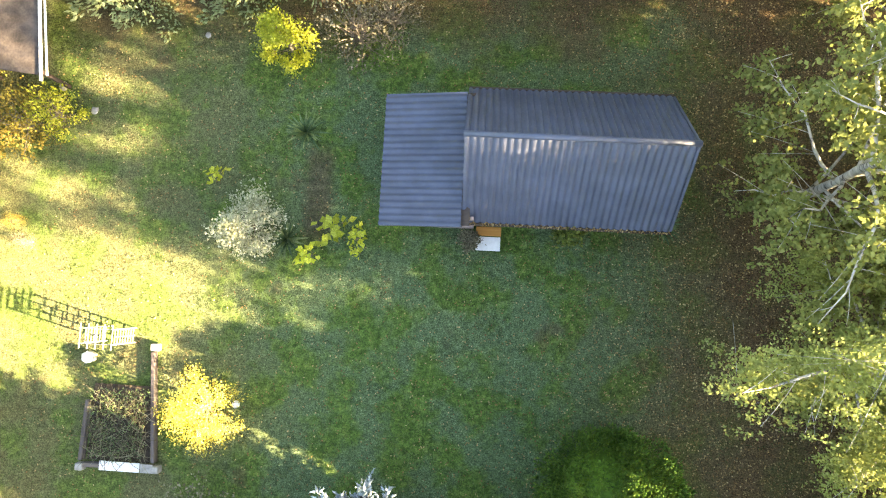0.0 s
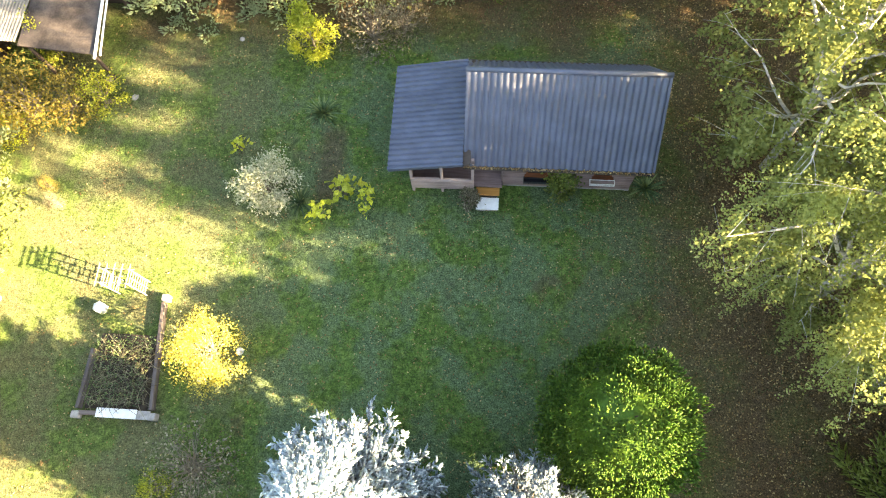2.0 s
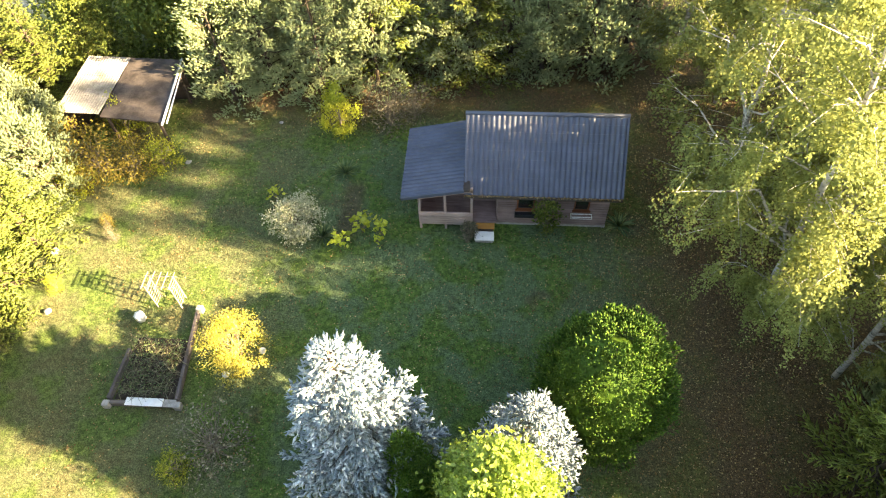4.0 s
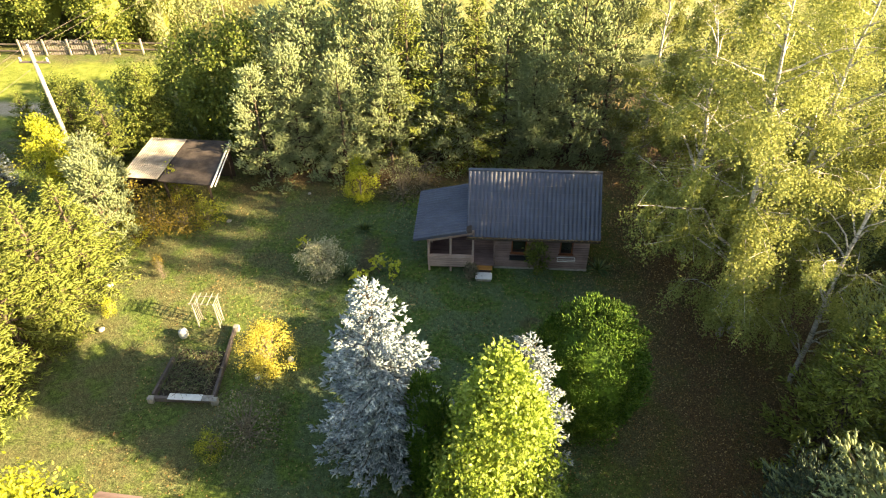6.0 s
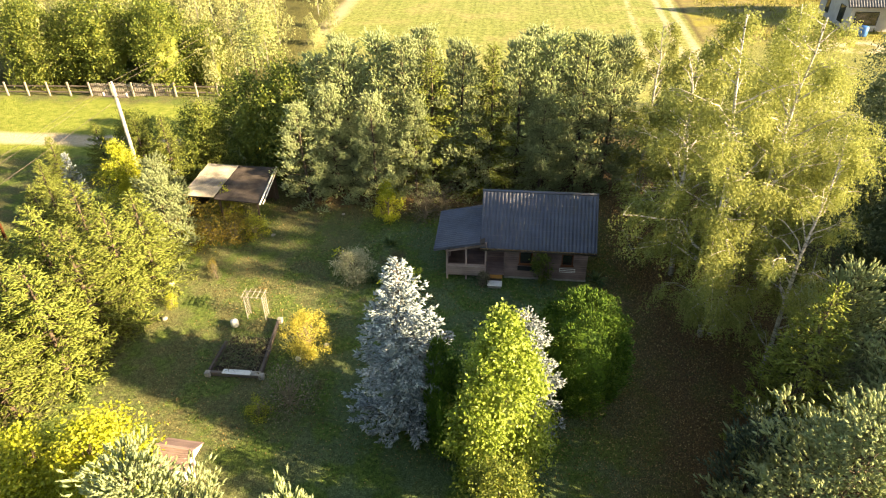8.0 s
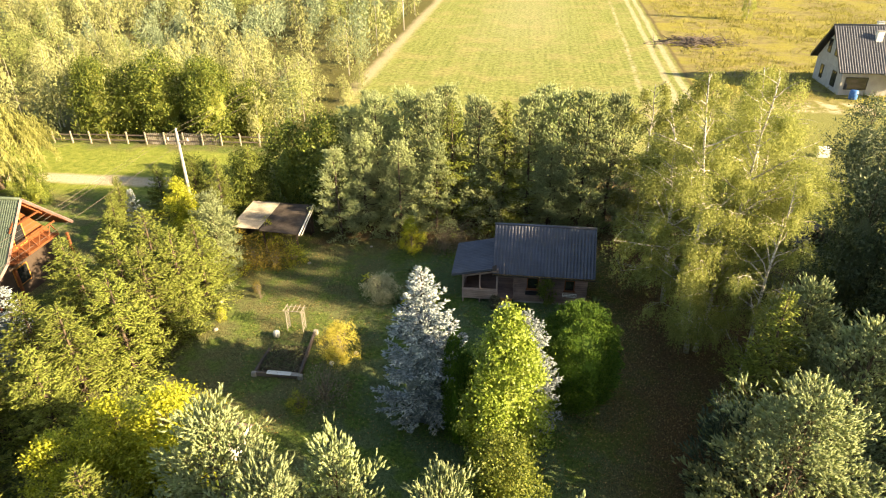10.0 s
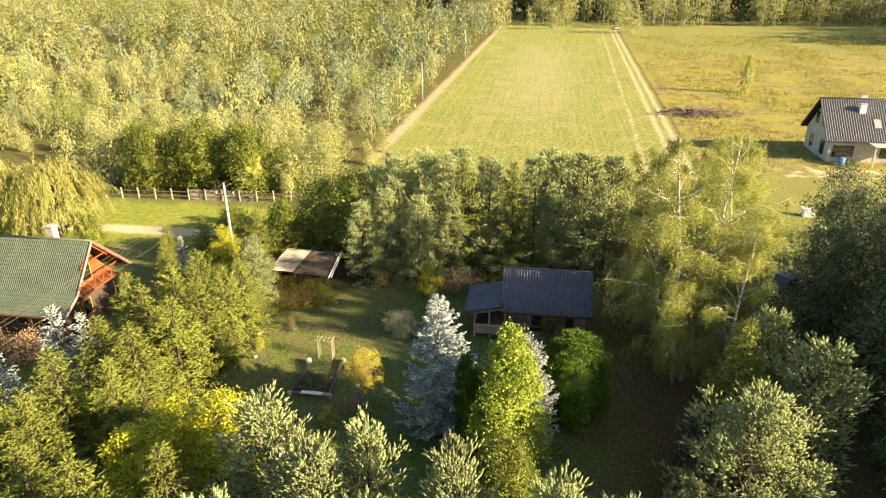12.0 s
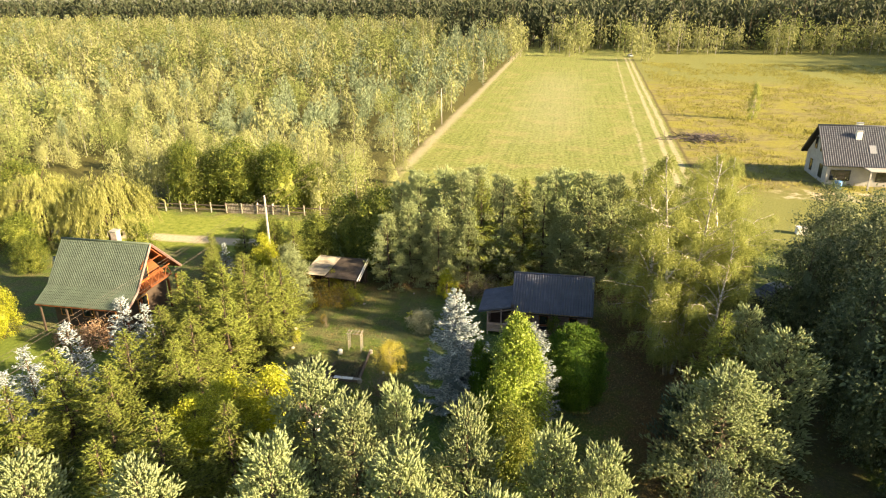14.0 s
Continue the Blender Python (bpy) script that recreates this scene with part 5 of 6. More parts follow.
while fx < -24.5:
    fy = 28.0 + 0.06 * (fx + 36)
    piece("post", fence, (0.14, 0.14, 1.35), (fx, fy, 0.67), M_SHEET, 0.02)
    for z in (0.40, 0.95):
        piece("rail", fence, (1.98, 0.05, 0.12), (fx + 1.0, fy + 0.1 + 0.01 * (k % 3), z), M_OLDBEAM, 0.012)
    if -38 < fx < -30:
        for i in range(9):
            piece("pale", fence, (0.15, 0.025, 1.2 + 0.05 * math.sin(7 * i + k)), (fx + 0.16 + 0.21 * i, fy + 0.16, 0.62), M_PALEGREY, 0.008)
    fx += 2.0
    k += 1


# ---- cars ----
def car(x, y, turn, paint, label):
    c = thing("car", x, y, 0, label, "car", turn=turn)
    prof = np.array([(-2.15, 0.45), (-2.2, 0.75), (-1.9, 0.98), (-1.35, 1.02), (-0.8, 1.44), (0.55, 1.46), (1.25, 1.02), (2.0, 0.86), (2.18, 0.62), (2.12, 0.35), (-2.05, 0.35)])
    n = len(prof)
    s = Soup()
    half = np.array([0.80, 0.84, 0.84, 0.80, 0.62, 0.62, 0.80, 0.80, 0.76, 0.78, 0.80])
    v = np.concatenate([np.stack([prof[:, 0], -half, prof[:, 1]], 1), np.stack([prof[:, 0], half, prof[:, 1]], 1)])
    s.add(v, [[i, (i + 1) % n, n + (i + 1) % n, n + i][::-1] for i in range(n)])
    s.f.append(np.array([np.arange(n)]))
    s.f.append(np.array([np.arange(n)[::-1] + n]))
    s.mi += [np.zeros(1, int)] * 2
    part("body", s, paint, c)
    for a, b, nm in (((-1.28, 1.08), (-0.84, 1.41), "rear_window"), ((0.62, 1.43), (1.18, 1.08), "windscreen")):
        w0, w1 = (0.72, 0.58) if nm == "rear_window" else (0.58, 0.72)
        off = np.array([-0.02 if nm == "rear_window" else 0.02, 0, 0.02])
        part(nm, Soup().add(np.array([[a[0], -w0, a[1]], [a[0], w0, a[1]], [b[0], w1, b[1]], [b[0], -w1, b[1]]]) + off, [[0, 1, 2, 3]]), M_GLASS, c)
    for sgn in (-1, 1):
        part("side_window", Soup().add([[-1.0, sgn * 0.79, 1.08], [0.95, sgn * 0.79, 1.08], [0.5, sgn * 0.655, 1.40], [-0.75, sgn * 0.655, 1.40]], [[0, 1, 2, 3]]), M_GLASS, c)
        for wx in (-1.35, 1.35):
            wh = part("wheel", Soup().tube([(wx, sgn * 0.66, 0.32), (wx, sgn * 0.86, 0.32)], [0.32, 0.31], 16), M_RUBBER, c, smooth=True)
            part("rim", Soup().tube([(wx, sgn * 0.80, 0.32), (wx, sgn * 0.875, 0.32)], [0.2, 0.19], 12), M_STEEL, wh)
    for sgn in (-1, 1):
        part("headlight", Soup().box((2.13, sgn * 0.58, 0.70), (0.08, 0.28, 0.12), 0.02), M_WHITE, c)
    return c


car(22.6, 13.2, 215, M_CARPAINT, "black car parked on the shaded drive")
car(30.2, 268.0, 100, M_CARSILVER, "silver car at the far end of the field track")

# ---- planting: the garden ----
plant_copies(spruce("blue_spruce", M_BLUE, 8.6, 2.1, 11, 1.75, 5, 0.075, 0.026, 2.0, 0.26, 0.10, 0.092, 0.85, 0.30, 4.6, 0.60), 8.6, [(-2.05, -7.7, 8.4, 1.12), (2.7, -8.0, 6.8, 1.05)], "silvery blue spruce with dense tiers of needles", "tree", "blue spruces")
lime_tree = broadleaf("lime_leaved_tree", M_GOLD, 8.05, 2.05, 30000, 21, 0.13, (0.04, 0.34, 0.9), 260, fill=0.6, ragged=0.15, wide=0.75, body=0.5, loose=0.4)
plant_copies(lime_tree, 8.05, [(1.85, -9.9, 8.05, 1.0)], "bright lime-green leafy tree of pointed shape", "tree", "")
plant_copies(thuja("round_thuja", M_THUJA, 5.95, 2.15, 460, 31, 0.17, 0.5, 50, lobe=0.36, fat=0.070), 5.95, [(5.25, -5.3, 5.3, 1.07)], "broad rounded dark green thuja", "tree", "")
plant_copies(thuja("column_thuja", M_THUJA, 5.6, 0.55, 170, 33, 0.14, 0.6, 28, lobe=0.20, fat=0.060), 5.6, [(-0.45, -8.55, 5.7, 1.0), (0.05, -8.9, 5.1, 1.05), (-0.35, -9.2, 4.6, 1.0)], "slim columnar dark green thuja", "tree", "column thujas")
plant_copies(broadleaf("golden_bush", M_YELLOW, 1.95, 1.15, 6800, 41, 0.066, (0.05, 0.5, 1.4), 60, stems=6, bark=M_TWIG), 1.95, [(-7.45, -3.55, 1.95, 1.0)], "golden-yellow autumn bush on the lawn", "bush", "")
plant_copies(broadleaf("pale_bush", M_CREAM, 1.5, 1.05, 5200, 43, 0.095, (0.05, 0.5, 1.4), 55, stems=6, bark=M_TWIG), 1.5, [(-6.5, 2.4, 1.5, 1.0)], "pale cream-green variegated bush on the lawn", "bush", "")
plant_copies(broadleaf("lime_sapling", M_YELLOWLIME, 2.7, 0.8, 3600, 45, 0.11, (0.12, 0.4, 1.0), 36, bark=M_TWIG), 2.7, [(-5.6, 8.5, 2.7, 1.0)], "bright yellow-green young tree by the pine row", "sapling", "")
plant_copies(broadleaf("big_leaved_plant", M_YELLOWLIME, 0.8, 0.42, 34, 47, 0.26, (0.35, 0.8, 2.0), 12, stems=3, bark=M_TWIG, wide=0.85), 0.8, [(-3.75, 2.45, 0.8, 1.2), (-2.9, 2.25, 0.7, 0.9), (-3.0, 1.75, 0.5, 0.7), (-4.55, 1.55, 0.7, 1.0), (-7.85, 4.1, 0.6, 0.9)], "young plant with large yellow-green leaves", "plant", "big-leaved plants")
plant_copies(broadleaf("bare_bush", M_DRYSTEM, 1.8, 1.25, 900, 49, 0.09, (0.05, 0.5, 1.2), 70, stems=9, bark=M_TWIG), 1.8, [(-7.35, -7.2, 1.9, 1.1), (-3.3, 9.0, 2.4, 0.8), (-2.2, 9.6, 2.0, 0.8), (-14.2, 1.5, 1.0, 0.45)], "twiggy half-bare brown autumn bush", "bush", "half-bare bushes")
plant_copies(broadleaf("dry_clump", M_DRYSTEM, 0.75, 0.34, 900, 50, 0.12, (0.03, 0.5, 1.6), 40, stems=8, bark=M_TWIG, wide=0.3), 0.75, [(0.75, 2.32, 0.75, 1.0)], "brown withered clump beside the door step", "plant", "")
plant_copies(broadleaf("wall_climber", M_GREEN, 1.9, 0.45, 1100, 51, 0.13, (0.25, 0.7, 1.4), 22, stems=2, bark=M_TWIG), 1.9, [(3.95, 2.66, 1.95, 1.0)], "leafy green shrub against the cabin wall", "shrub", "")
sword_plant("sword_plant", -5.4, 2.05, 0.75, 60, 61, "clump of sword-shaped green leaves")
sword_plant("sword_plant", -5.0, 5.75, 0.85, 90, 62, "wide clump of arching green and yellowing leaves")
sword_plant("sword_plant", 6.95, 3.15, 0.8, 70, 63, "spiky green clump at the cabin corner")
plant_copies(broadleaf("rusty_shrub", M_RUST, 1.5, 1.1, 1500, 53, 0.10, (0.05, 0.5, 1.5), 45, stems=6, bark=M_TWIG), 1.5, [(-17.6, 5.7, 2.1, 1.0), (-16.0, 5.4, 2.0, 1.0), (-14.7, 5.5, 1.6, 1.0), (-14.7, 2.2, 0.85, 0.4)], "red and orange autumn shrub by the shed", "shrub", "autumn shrubs")
plant_copies(broadleaf("yellow_green_shrub", M_LIME, 1.5, 1.0, 1500, 54, 0.10, (0.05, 0.5, 1.5), 45, stems=6, bark=M_TWIG), 1.5, [(-13.5, 5.9, 1.5, 0.9), (-16.9, 4.3, 1.3, 1.0), (-18.9, 5.2, 1.7, 1.0), (-8.5, -7.9, 0.9, 0.9), (-15.9, 8.0, 2.0, 0.6), (-15.6, -1.1, 0.9, 0.5)], "yellow-green leafy shrub with thin stems", "shrub", "yellow-green shrubs")

plant_copies(broadleaf("pink_shrub", M_PINK, 1.6, 1.2, 2800, 55, 0.12, (0.05, 0.5, 1.5), 40, stems=6, bark=M_TWIG), 1.6, [(-30.6, -4.3, 1.9, 1.1), (-33.2, -4.4, 1.3, 0.9)], "pinkish autumn shrub before the veranda", "shrub", "veranda shrubs")

# birches by the cabin
plant_copies(birch("birch", M_BIRCH, 15.5, 4.2, 100000, 71, (1.6, 1.6), 0.080), 15.5, [(12.2, -0.7, 15.0, 1.0, 0)], "tall birch with a pale leaning trunk and thin yellowing crown", "tree", "birches by the cabin")
plant_copies(birch("birch", M_BIRCH, 14.0, 3.6, 46000, 72, (-0.8, 1.0), 0.084), 14.0, [(11.7, -0.9, 15.6, 1.0, 60), (15.8, 4.2, 14.6, 1.0), (17.6, 9.5, 13.5, 1.0), (13.8, -3.4, 11.5, 1.0)], "tall birch with white stem and hanging yellow-green twigs", "tree", "birches by the cabin")
plant_copies(birch("birch", M_BIRCH, 11.0, 3.2, 25000, 73, (-0.4, 0.3), 0.105, low=0.08), 11.0, [(11.2, 4.2, 12.0, 1.2), (12.4, 11.2, 10.5, 1.0), (10.6, 13.6, 11.0, 1.0), (14.2, 15.0, 11.0, 1.0)], "bushy birch with dense green and yellow leaves", "tree", "birches by the cabin")

# pines and spruces
PINE_LABEL, SPRUCE_LABEL = "dense young pine with grey-green needle tufts", "yellow-green spruce with drooping tiers"
pine_a = pine("pine", M_PINE, 9.6, 2.7, 12, 81, 3, 0.03, 0.32, 0.100, 0.68)
pine_b = pine("pine", M_PINE, 7.5, 2.5, 14, 82, 6, 0.05, 0.32, 0.095, 0.58)
spruce_a = spruce("spruce", M_PINE_DARK, 6.4, 2.0, 83, 1.35, 1, 0.10, 0.030, twig=0.30, fat=0.080, flat=0.6, body=0.0)
ROW = [(-10.9, 13.6, 8.6, 1.0), (-8.9, 13.4, 9.5, 1.0), (-6.9, 14.0, 9.9, 1.0), (-5.0, 13.3, 9.9, 1.0), (-1.4, 13.8, 9.6, 1.0), (2.4, 14.0, 9.8, 0.95), (4.4, 14.3, 10.0, 0.95), (6.4, 14.0, 10.2, 1.0), (8.3, 14.6, 9.8, 1.0), (-9.9, 16.6, 9.0, 1.0), (-4.0, 16.8, 9.6, 1.0), (3.4, 17.4, 9.6, 1.0)]
ROW += [(-11.4, 10.7, 6.6, 1.2), (-9.6, 11.6, 7.4, 1.1), (-6.9, 11.3, 7.0, 1.15), (-4.3, 12.0, 6.6, 1.1), (-0.3, 12.9, 6.4, 1.1), (4.0, 13.2, 6.6, 1.1)]
plant_copies(pine_a, 9.6, ROW, PINE_LABEL, "tree", "pine row behind the cabin")
FORE = [(-8.1, -16.3, 7.5, 1.05), (-5.0, -18.8, 7.5, 1.0), (-3.4, -17.0, 7.3, 0.8), (0.35, -18.9, 8.1, 0.8), (4.2, -19.0, 7.4, 0.8), (6.2, -20.0, 7.4, 0.8), (-7.6, -22.0, 7.4, 1.0), (-2.0, -22.0, 7.8, 1.0), (-17.6, 3.6, 5.2, 1.1), (-19.0, 6.0, 5.0, 1.1)]
plant_copies(pine_b, 7.5, FORE, PINE_LABEL, "tree", "pines round the garden")
plant_copies(pine("pine", M_PINE, 8.0, 3.6, 13, 86, 5, 0.04, 0.28, 0.085, 0.46, 7), 8.0, [(12.6, -12.7, 7.1, 1.30)], "broad dense pine with pale green needle tufts", "tree", "pines round the garden")
RIGHT = [(15.2, -5.2, 7.2, 0.85), (16.4, -8.8, 7.6, 1.1), (2.0, -24.5, 8.0, 1.0), (-12.5, -24.0, 7.0, 1.1), (-18.0, -24.0, 6.6, 1.1), (8.4, -24.0, 7.8, 1.0)]
plant_copies(pine("pine", M_PINE, 7.5, 2.5, 12, 85, 4, 0.04, 0.34, 0.100, 0.58), 7.5, RIGHT, PINE_LABEL, "tree", "pines round the garden", seed=5)
# Needle colour of these small pines includes painted shade.
plant_copies(pine("blue_green_pine", M_PINE_SHADE_BLUE, 4.6, 1.9, 8, 87, 6, 0.04, 0.32, 0.075), 4.6, [(10.9, -10.6, 4.6, 0.9), (11.6, -16.6, 4.4, 0.9)], "small blue-green pine with shade darkening its needle colour", "tree", "small dark pines")
LEFT = [(-17.6, 1.2, 5.6, 1.15), (-17.7, -1.2, 6.2, 1.2), (-18.0, -3.8, 6.5, 1.2), (-18.3, -6.3, 6.4, 1.2), (-19.2, -8.9, 6.0, 1.2), (-21.0, -4.9, 6.4, 1.2), (-20.6, -2.2, 6.5, 1.2), (-20.5, 0.9, 6.2, 1.2), (-22.0, -8.0, 5.8, 1.2), (-21.8, -11.8, 6.0, 1.2), (-18.6, -11.8, 5.8, 1.1), (-24.4, -14.6, 6.0, 1.2), (-20.2, -15.6, 6.2, 1.2), (-23.4, -19.0, 6.4, 1.2), (-18.0, -18.6, 5.8, 1.1), (-3.2, 13.0, 9.6, 0.8), (0.6, 13.2, 9.9, 0.8), (-26.4, 6.2, 4.6, 0.8), (-22.6, 11.0, 5.4, 1.1)]
LEFT += [(-24.0, -2.0, 5.6, 1.2), (-23.4, 1.6, 5.4, 1.1), (-26.6, 12.6, 4.2, 1.1), (-29.4, 11.4, 3.6, 1.1), (-20.6, 10.8, 5.8, 1.0), (-18.8, 12.6, 6.0, 1.0), (-16.4, -21.5, 6.0, 1.1), (-27.0, -18.0, 6.0, 1.2), (-11.6, -18.4, 6.6, 1.1), (-14.4, -19.8, 6.8, 1.1), (13.3, -7.2, 8.0, 0.85)]
plant_copies(spruce_a, 6.4, LEFT, SPRUCE_LABEL, "tree", "spruces along the garden edge")
plant_copies(spruce("blue_spruce", M_BLUE, 4.6, 1.2, 12, 0.9, 2, 0.09, 0.035, 1.5, 0.28, 0.10, 0.085, 0.8, 0.0), 4.6, [(-25.6, -7.1, 5.6, 1.0), (-26.9, -10.7, 5.4, 1.0), (-24.6, -6.2, 4.8, 0.9), (-28.5, -12.6, 4.6, 1.1), (-26.8, 9.0, 3.6, 0.8), (-39.0, 2.5, 4.0, 0.8), (-27.8, -15.0, 4.4, 1.1)], "small pale blue spruce with stiff needles", "tree", "small blue spruces")

# leafy trees round the garden
plant_copies(broadleaf("yellow_green_tree", M_LIME, 5.2, 1.6, 8500, 91, 0.125, (0.06, 0.45, 1.2), 90, body=0.4), 5.2, [(-22.0, 7.4, 5.2, 0.85), (-12.0, -13.0, 4.9, 1.4), (-14.3, -13.4, 4.5, 1.35), (-15.6, -15.2, 4.2, 1.2), (-38.6, -4.6, 4.6, 1.0), (-39.5, -7.6, 3.8, 1.2)], "bright yellow-green leafy tree of loose shape", "tree", "yellow-green trees")
green_tree = broadleaf("leafy_tree", M_GREEN, 8.0, 3.0, 9500, 93, 0.21, (0.04, 0.45, 1.4), 90, wide=0.75, body=0.45, loose=0.45)
plant_copies(green_tree, 8.0, [(-13.2, 14.2, 8.2, 0.9), (-16.4, 14.6, 7.2, 0.9), (-19.2, 13.0, 5.6, 0.9), (2.1, -13.2, 4.4, 0.95), (-30.4, 30.6, 7.8, 1.0), (-36.5, 31.5, 8.2, 1.1), (-40.0, 31.8, 7.0, 1.0), (-33.0, 34.0, 7.5, 1.0), (-45.0, 33.0, 7.5, 1.0), (-24.0, 12.8, 5.0, 0.9), (-27.0, 32.5, 5.5, 1.0), (-43.0, 30.5, 7.6, 0.9), (-50.0, 10.5, 4.6, 1.2), (-46.6, 7.6, 3.6, 1.2), (-57.0, 14.0, 6.0, 1.2), (-60.0, 22.0, 7.0, 1.2), (-38.5, 13.2, 3.4, 1.1)], "dense green leafy tree with broad crown", "tree", "green leafy trees")
silver_tree = broadleaf("silver_leaved_tree", M_SILVER, 9.0, 3.0, 5200, 95, 0.27, (0.03, 0.45, 1.2), 130, wide=0.5, body=0.40)
# The last eight stand out of view, added to shade cabin and drive.
plant_copies(silver_tree, 9.0, [(21.6, 4.6, 8.8, 0.9), (25.0, 3.6, 10.0, 1.0), (23.8, -0.6, 8.8, 1.0), (22.4, -4.2, 9.4, 0.9), (23.4, -8.4, 11.2, 0.9), (24.0, -11.6, 10.6, 0.9), (22.8, -15.5, 6.4, 1.1), (24.8, -19.0, 6.6, 1.1), (21.6, -23.0, 6.0, 1.1), (21.5, -8.0, 5.0, 1.0), (26.8, -3.2, 10.2, 1.0), (28.0, 8.6, 10.0, 1.0), (26.6, 14.6, 8.0, 1.0), (31.0, 1.0, 10.5, 1.1), (31.2, 18.2, 8.6, 1.0), (30.2, 24.6, 7.6, 1.0), (30.0, -9.0, 10.5, 1.1), (31.0, -15.5, 10.0, 1.1), (32.0, -21.5, 10.0, 1.1), (27.5, -1.5, 13.5, 0.9), (28.5, -6.0, 13.0, 0.9), (33.0, -5.0, 14.0, 1.0), (34.0, 3.0, 14.0, 1.0), (33.5, 10.5, 13.0, 1.0)], "dark silvery-green leafy tree; several are unseen and added for shade", "tree", "trees along the drive")
plant_copies(willow("willow", M_WILLOW, 9.6, 5.0, 760, 97), 9.6, [(-43.9, 15.7, 8.4, 1.15), (-51.5, 15.5, 8.2, 1.1)], "golden weeping willow with hanging curtains of leaves", "tree", "willows")

# ---- woods ----
def wood_girth(kind, t):
    """Half the width of a crown at the part t of its height, for a tree of height 1."""
    if kind == "pine":
        return 0.30 * np.clip(1 - t, 0, 1) ** 0.7 * np.clip(0.5 + 3.0 * t, 0, 1) + 0.006
    if kind == "birch":
        return 0.29 * np.clip(np.sin(np.pi * np.clip(t, 0, 1) ** 0.68), 0, 1) ** 0.7 + 0.006
    return 0.36 * np.sqrt(np.clip(np.sin(np.pi * np.clip(t * 0.94 + 0.06, 0, 1)), 0, 1)) + 0.006


def wood_tree(rng, kind, cards, n):
    """One woodland tree of height 1: sprays on a bunch of upright plumes, as places, directions and facings."""
    top = np.concatenate([[1.0], rng.uniform(0.40, 0.92, n - 1)])
    tall = np.minimum(top, rng.uniform(0.30, 0.60, n))
    turn = rng.uniform(0, 2 * np.pi, n)
    off = wood_girth(kind, np.clip(top - 0.5 * tall, 0.05, 0.95)) * rng.uniform(0.25, 0.80, n) * np.concatenate([[0.1], np.ones(n - 1)])
    hub = np.stack([off * np.cos(turn), off * np.sin(turn)], 1)
    fat = tall * rng.uniform(0.20, 0.34, n) * (1.25 if kind == "broad" else 0.8 if kind == "pine" else 0.85)
    k = rng.choice(n, cards, p=tall * fat / (tall * fat).sum())
    u = rng.uniform(0, 1, cards) ** 0.8
    a = rng.uniform(0, 2 * np.pi, cards)
    bulge = np.sqrt(np.clip(1 - u ** 2, 0.01, 1)) * np.clip(0.45 + 2.2 * u, 0, 1)
    r = fat[k] * bulge * np.sqrt(rng.uniform(0.25, 1.3, cards))
    side = np.stack([np.cos(a), np.sin(a)], 1)
    at = np.concatenate([hub[k] + side * r[:, None], (top[k] - tall[k] + tall[k] * u)[:, None]], 1)
    at[:, 2] = np.maximum(at[:, 2], 0.03)
    face = np.concatenate([side * 0.7 + hub[k] * 6.0, (0.35 + 0.6 * u)[:, None]], 1)
    way = np.concatenate([side * 0.7, np.full((cards, 1), 0.9 if kind == "pine" else -1.0 if kind == "birch" else 0.1)], 1) + rng.normal(size=(cards, 3)) * 0.4
    return at, way, face


def woodland(name, spots, label, needles, cards, seed, size, plumes=11):
    """One mesh of many trees: spots of (x, y, height, kind); size of a spray in metres."""
    rng = np.random.default_rng(seed)
    kinds = ["pine", "birch", "broad"]
    s = Soup()
    bank = {k: [wood_tree(rng, k, cards, plumes) for _ in range(14)] for k in kinds}
    group = {k: ([], [], [], []) for k in kinds}
    for x, y, h, kind in spots:
        at, way, face = bank[kind][rng.integers(14)]
        a = rng.uniform(0, 6.283)
        rot = np.array([[np.cos(a), -np.sin(a), 0], [np.sin(a), np.cos(a), 0], [rng.normal() * 0.05, rng.normal() * 0.05, 1]])
        w = rng.uniform(0.95, 1.35)
        group[kind][0].append((at @ rot.T) * [h * w, h * w, h] + [x, y, 0])
        group[kind][1].append(way @ rot.T)
        group[kind][2].append(face @ rot.T)
        group[kind][3].append(np.full(len(at), (h / 8.0) ** 0.5))
        s.tube([(x, y, -0.1), (x, y, h * 0.97)], [0.010 * h, 0.002 * h], 3, 3 if kind == "birch" else 4, caps=False)
    for i, k in enumerate(kinds):
        if group[k][0]:
            at, way, face, grow = (np.concatenate(v) for v in group[k])
            L = size * grow * rng.uniform(0.6, 1.4, len(at))
            s.leaves(at, way, L, L * (0.42 if k == "pine" else 0.45), rng, i, bend=0.1, face=face, loose=0.30)
    ob = part(name, s, [needles or M_WOODPINE, M_WOODBIRCH, M_WOODBROAD, M_BIRCHBARK, M_BARK], None)
    return tagged(ob, label, "woods", kind="stuff")


M_FARPINE = leafy("far_pine_foliage", (0.045, 0.060, 0.032), (0.075, 0.095, 0.050), (0.115, 0.135, 0.070), 0.2, 0.7, 0.1, mottle=2.0)
M_WOODPINE = leafy("wood_pine_foliage", (0.185, 0.235, 0.145), (0.225, 0.275, 0.168), (0.265, 0.315, 0.195), 0.35, 0.8, 0.15, spec=0.1, mottle=0)
M_WOODBIRCH = leafy("wood_birch_foliage", (0.245, 0.262, 0.118), (0.285, 0.300, 0.136), (0.325, 0.335, 0.158), 0.35, 0.8, 0.15, spec=0.1, mottle=0)
M_WOODBROAD = leafy("wood_leafy_foliage", (0.155, 0.190, 0.066), (0.20, 0.232, 0.082), (0.245, 0.275, 0.104), 0.35, 0.8, 0.15, spec=0.1, mottle=0)


